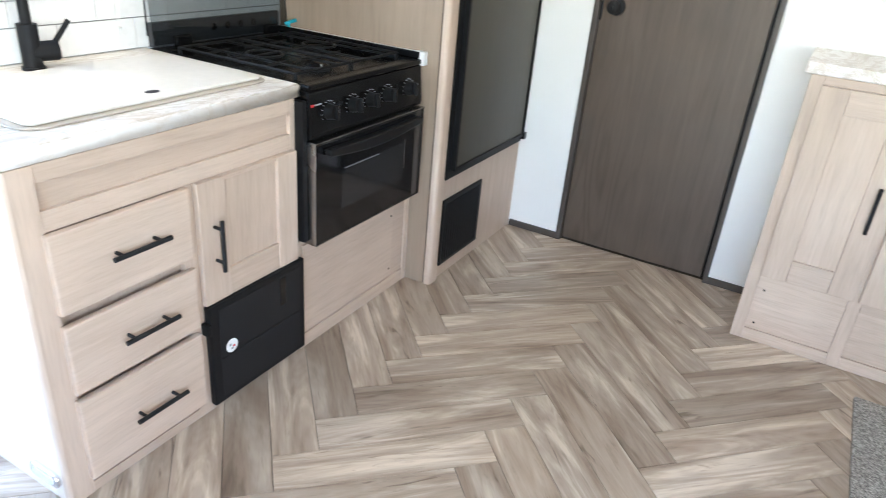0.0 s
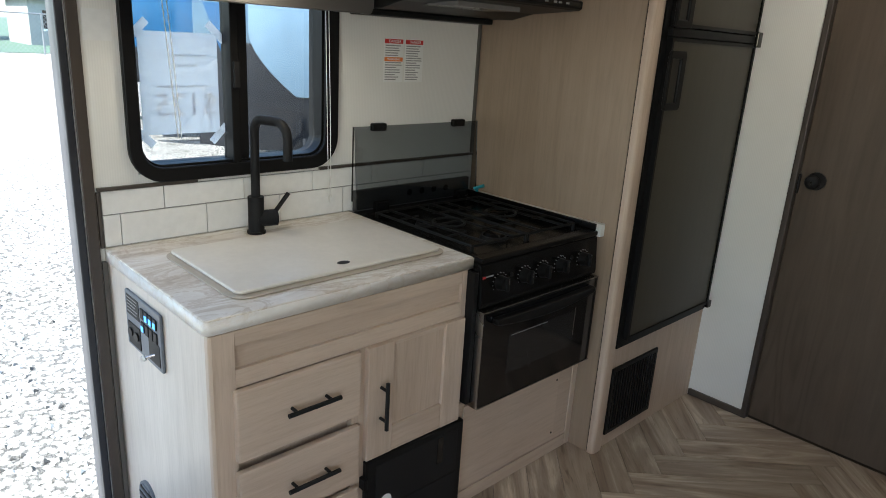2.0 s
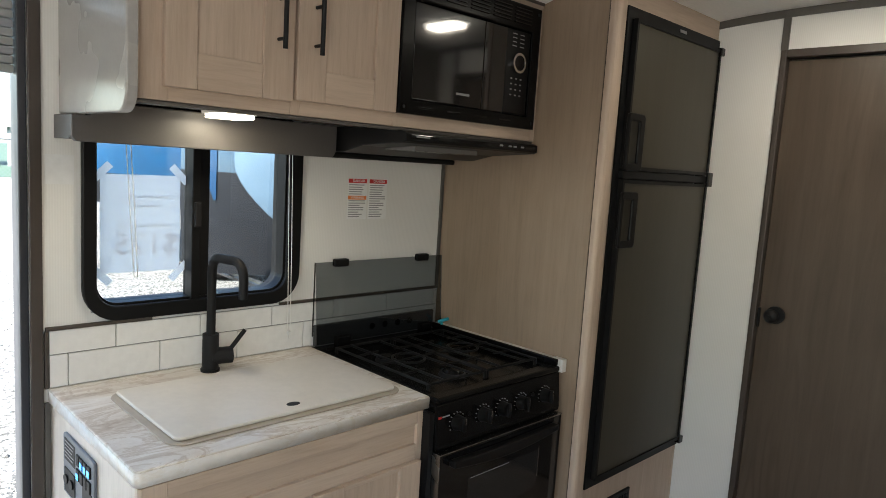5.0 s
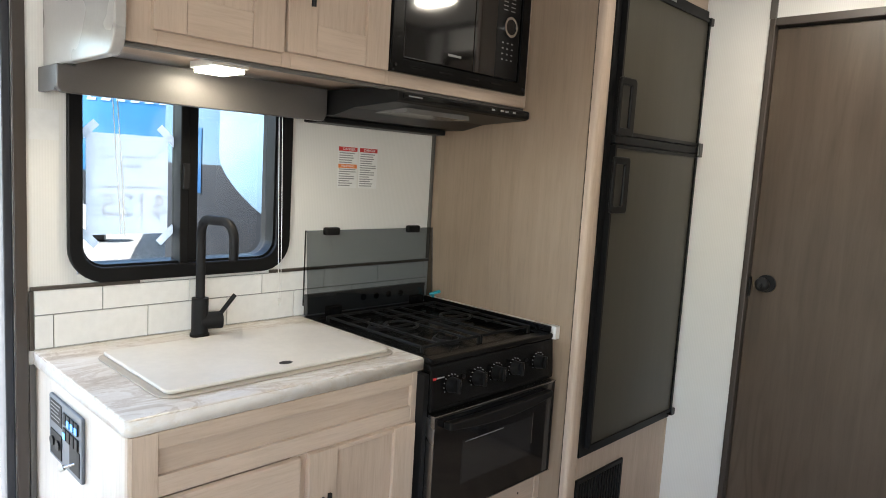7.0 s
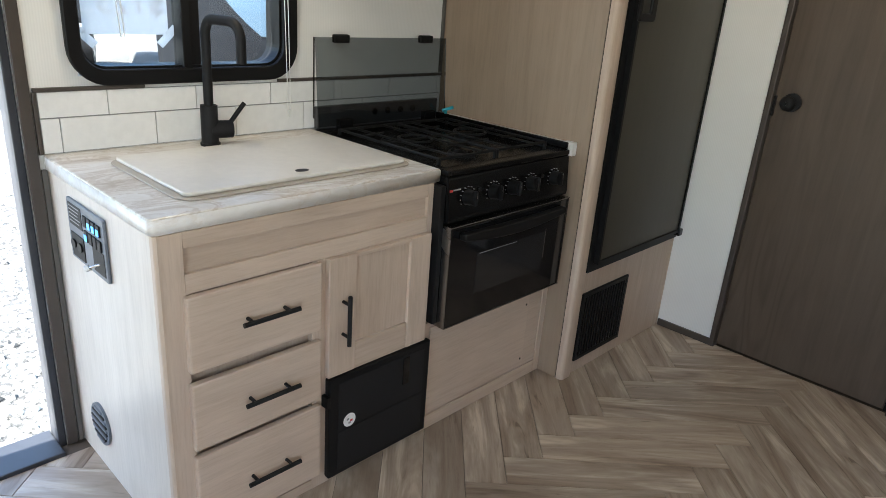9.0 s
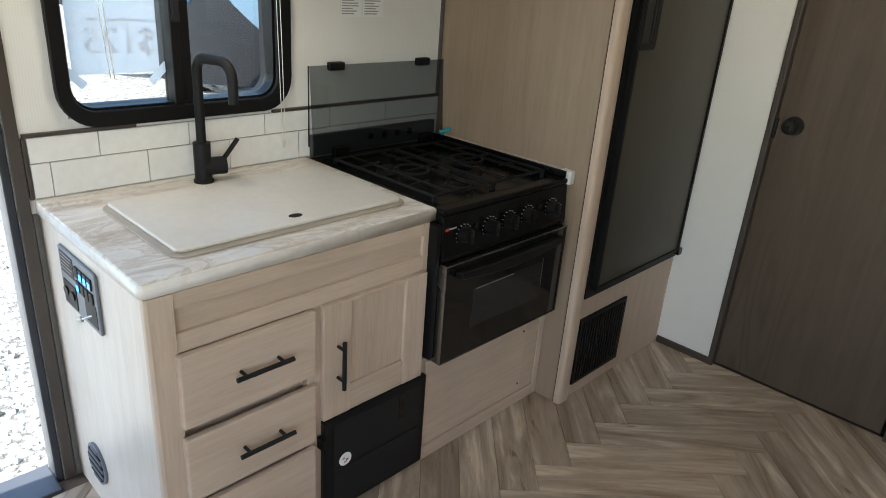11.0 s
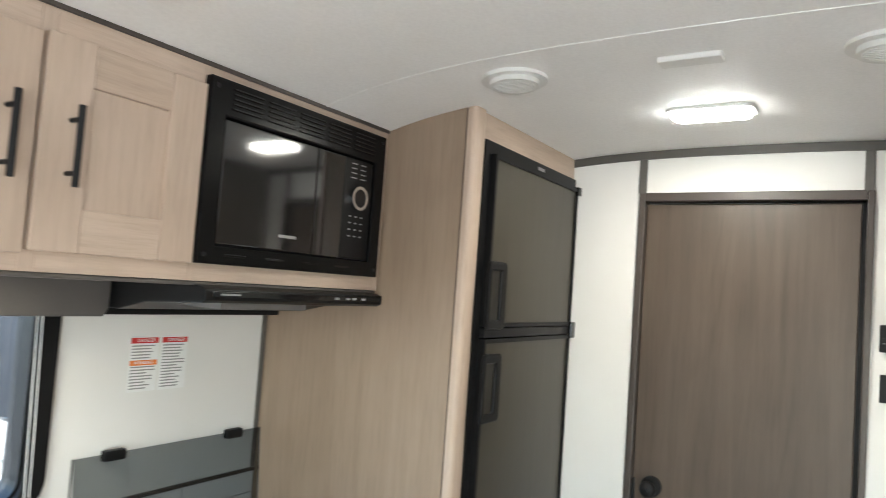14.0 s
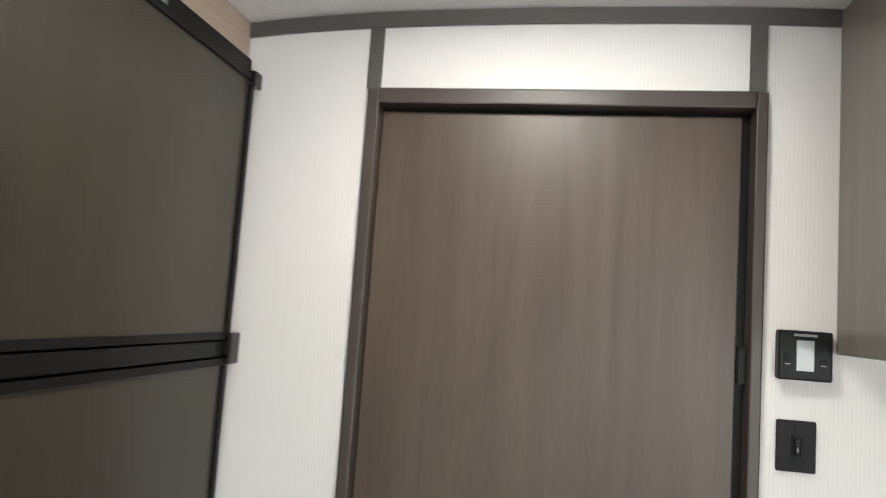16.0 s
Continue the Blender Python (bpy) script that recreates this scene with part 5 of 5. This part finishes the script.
def trailer(label, x, y, yaw, low, split, top, lower, upper, drawbar=True):
    tr = thing("travel_trailer", label, "trailer", "trailers parked in the yard")
    part("nose_lower", nose_patch(-1.2, 1.2, low, split, 0.0, top), lower, tr, "charcoal lower nose", True)
    part("nose_upper", nose_patch(-1.2, 1.2, split, top, 0.0, top), upper, tr, "glossy blue upper nose", True)
    box("hull", WHITEP, tr, (-6.0, -0.46, -1.19, 1.19, low + 0.02, top - 0.05), 0.06)
    box("chassis", DARK, tr, (-5.8, -0.6, -0.9, 0.9, low - 0.15, low + 0.015), 0.03)
    for yy in (-0.95, 0.95):
        wl = cyl("tyre", BLACK_MATT, tr, (-3.6, yy - 0.11, GZ + 0.33), (-3.6, yy + 0.11, GZ + 0.33), 0.33, 28)
        cyl("rim", STEEL, wl, (-3.6, yy - 0.115, GZ + 0.33), (-3.6, yy + 0.115, GZ + 0.33), 0.2, 20)
    if drawbar:
        part("tow_frame", add_tube(bmesh.new(), [(-0.6, -0.8, low - 0.1), (0.75, 0, low - 0.12), (-0.6, 0.8, low - 0.1)], 0.05, 8), DARK, tr, "black steel tow frame")
        part("jack", add_cyl(bmesh.new(), (0.62, 0, GZ), (0.62, 0, low + 0.2), 0.04, 14), DARK, tr, "black jack post", True)
    return tr, pose(x, y, 0, 0, 0, yaw)


nt, place = trailer("charcoal travel trailer with slate and pale blue painted sky reflections", -7.15, 5.08, -30, 0.12, 1.30, 2.75, DARK, SLATE)
# curved patch coloured like the sky mirrored in the glossy nose
part("reflection_sweep", nose_patch(lambda z: -0.60 + 0.50 * max(0.0, (1.40 - z) / 0.65) ** 1.6, 1.16, 0.75, 2.6, 0.012, 2.75), SWEEP, nt, "pale blue curved sweep painted as sky reflection", True)
part("graphic_wedge", nose_patch(lambda z: -1.08 + 0.26 * (1.70 - z) / 0.72, -0.79, 0.98, 1.70, 0.012, 2.75), ACCENT, nt, "bright blue wedge", True)
nt.matrix_world = place
nt, place = trailer("blue travel trailer with pale lettering on its nose", -12.2, 5.45, -25, 0.55, 1.05, 3.3, DARK, BLUE, False)
for z, h, n_, w in ((2.46, 0.20, 6, 0.30), (2.20, 0.12, 7, 0.22)):
    for k in range(n_):
        a = -0.72 + w * k
        part("lettering_bar", nose_patch(lambda q: a + 0.3 * (q - z), lambda q: a + w * 0.62 + 0.3 * (q - z), z, z + h * 0.35, 0.014, 3.3, 3), LETTER, nt, "pale letter-sized bar")
        part("lettering_bar", nose_patch(lambda q: a + 0.3 * (q - z), lambda q: a + w * 0.22 + 0.3 * (q - z), z + h * 0.36, z + h, 0.014, 3.3, 3), LETTER, nt, "pale letter-sized bar")
part("graphic_line", nose_patch(-0.9, 0.9, 2.86, 2.92, 0.014, 3.3), SWEEP, nt, "pale curved line", True)
nt.matrix_world = place

# chain-link fence and far buildings
fe = thing("chain_link_fence", "galvanised chain-link fence along the yard", "fence")
GALV = plain("galvanised_steel", (0.22, 0.23, 0.235), 0.4, 0.6)
fx = -42.0
for k in range(14):
    cyl("post", GALV, fe, (fx, -10 + 3.0 * k, GZ), (fx, -10 + 3.0 * k, 1.5), 0.05, 10)
part("top_rail", add_tube(bmesh.new(), [(fx, -10, 1.45), (fx, 29, 1.45)], 0.035, 8), GALV, fe)
verts, faces = [], []
for k in range(190):
    for s in (1, -1):
        y = -12 + 0.22 * k
        b0 = len(verts)
        verts += [(fx, y - 0.014, GZ), (fx, y + 0.014, GZ), (fx, y + 0.014 + s * 2.0, 1.42), (fx, y - 0.014 + s * 2.0, 1.42)]
        faces.append((b0, b0 + 1, b0 + 2, b0 + 3))
me = bpy.data.meshes.new("wire_mesh")
me.from_pydata(verts, [], faces)
me.materials.append(GALV)
w_ = new("wire_mesh", me)
w_.parent = fe
tagged(w_, kind="stuff")


def house(label, x0, x1, y0, y1, h, ridge, wall_c, roof_c):
    hs = thing("house", label, "house", "houses beyond the fence")
    wm = plain("siding", wall_c, 0.7)
    box("wall", wm, hs, (x0, x1, y0, y1, GZ, h), 0.02)
    bm = bmesh.new()
    add_prism(bm, [(y0 - 0.4, h - 0.1), (y1 + 0.4, h - 0.1), ((y0 + y1) / 2, ridge)], on_x, x0 - 0.4, x1 + 0.4)
    part("roof", bm, plain("shingle_roof", roof_c, 0.8), hs)
    for k in range(3):
        y = y0 + (y1 - y0) * (0.2 + 0.3 * k)
        wdw = box("window", BLACK_GLOSS, hs, (x1 + 0.0, x1 + 0.03, y - 0.5, y + 0.5, h - 1.9, h - 0.7), 0.01)
        box("window_frame", WHITEP, wdw, (x1 + 0.001, x1 + 0.05, y - 0.6, y + 0.6, h - 2.05, h - 1.91), 0.01)


house("pale blue sided house beyond the fence", -72, -62, 4, 12.5, 2.6, 4.4, (0.20, 0.26, 0.30), (0.14, 0.15, 0.16))
house("low pale grey shed beyond the fence", -60, -54, 13.2, 20, 2.4, 3.1, (0.26, 0.27, 0.26), (0.18, 0.18, 0.18))
house("pale house far beyond the fence", -80, -70, -12, -1, 3.4, 6.0, (0.24, 0.26, 0.27), (0.13, 0.145, 0.155))
fb = add_box(bmesh.new(), -300, -43.5, -120, 160, GZ - 0.02, GZ + 0.03)
tagged(part("field", fb, plain("field_grass", (0.055, 0.10, 0.065), 0.9, 0.0, 3, 0.0, 0.3)), "green grass field beyond the chain-link fence", "field", kind="structure")

# ---------- floor ----------
fm = bmesh.new()
add_box(fm, KX, RX, BY, EY + 0.12, -0.06, -0.004)
floor = tagged(part("floor", fm, PLANK_BED), "grey-brown herringbone vinyl plank floor", "floor", kind="structure")
cm = add_box(bmesh.new(), 0.242, RX, BY, 2.862, -0.003, 0.014, 0.004)
tagged(part("carpet", cm, carpet_material()), "speckled grey loop carpet in the slide-out", "carpet", kind="structure")

PW, PL, PX0, PY0 = 0.1245, 0.592, -1.023, 1.862
S2 = math.sqrt(2)


def clip(poly, axis, limit, keep_low):
    out = []
    for p, q in zip(poly, poly[1:] + poly[:1]):
        ip, iq = ((v[axis] <= limit) == keep_low for v in (p, q))
        if ip:
            out.append(p)
        if ip != iq:
            f = (limit - p[axis]) / (q[axis] - p[axis])
            out.append((p[0] + (q[0] - p[0]) * f, p[1] + (q[1] - p[1]) * f))
    return out


def plank_mesh(poly):
    """A plank with a small bevel round its top."""
    bm = bmesh.new()
    n = len(poly)
    cx, cy = sum(p[0] for p in poly) / n, sum(p[1] for p in poly) / n
    k = [bm.verts.new((x, y, -0.0045)) for x, y in poly]
    a = [bm.verts.new((x, y, -0.0011)) for x, y in poly]
    def inset(x, y, d=0.0012):
        return x + max(-d, min(d, (cx - x) * 9)), y + max(-d, min(d, (cy - y) * 9))
    t = [bm.verts.new((*inset(x, y), 0.0)) for x, y in poly]
    for i in range(n):
        j = (i + 1) % n
        bm.faces.new((k[i], k[j], a[j], a[i]))
        bm.faces.new((a[i], a[j], t[j], t[i]))
    bm.faces.new(t)
    me = mesh_of("plank", bm)
    me.materials.append(PLANK)
    return me


GAP = 0.0007
full = [(GAP, GAP), (PL - GAP, GAP), (PL - GAP, PW - GAP), (GAP, PW - GAP)]
full_me = plank_mesh(full)
for i in range(-40, 60):
    for k in range(-6, 7):
        for turned in (False, True):
            u, v = i * PW + k * PL, i * PW - k * PL
            if turned:
                u, v = u + PL + PW, v + PW - PL
            ox, oy = PX0 + (u - v) / S2, PY0 + (u + v) / S2
            ang = math.radians(135 if turned else 45)
            ca, sa = math.cos(ang), math.sin(ang)
            world_poly = [(ox + x * ca - y * sa, oy + x * sa + y * ca) for x, y in full]
            mx, my = sum(p[0] for p in world_poly) / 4, sum(p[1] for p in world_poly) / 4
            if mx < KX - 0.5 or mx > 0.7 or my < BY - 0.5 or my > EY + 0.4:
                continue
            if mx < -1.62 and my > 1.6:
                continue
            if mx > 0.5 and my < 2.5:
                continue
            cut = world_poly
            for axis, limit, low in ((0, KX + 0.057, False), (0, 0.6, True), (1, BY + 0.001, False), (1, EY + 0.017, True)):
                cut = clip(cut, axis, limit, low)
                if len(cut) < 3:
                    break
            if len(cut) < 3:
                continue
            if cut == world_poly:
                ob = new("plank", full_me)
            else:
                ob = new("plank", plank_mesh([((x - ox) * ca + (y - oy) * sa, -(x - ox) * sa + (y - oy) * ca) for x, y in cut]))
            ob.matrix_world = Matrix.Translation((ox, oy, 0)) @ Matrix.Rotation(ang, 4, "Z")
            ob.parent = floor
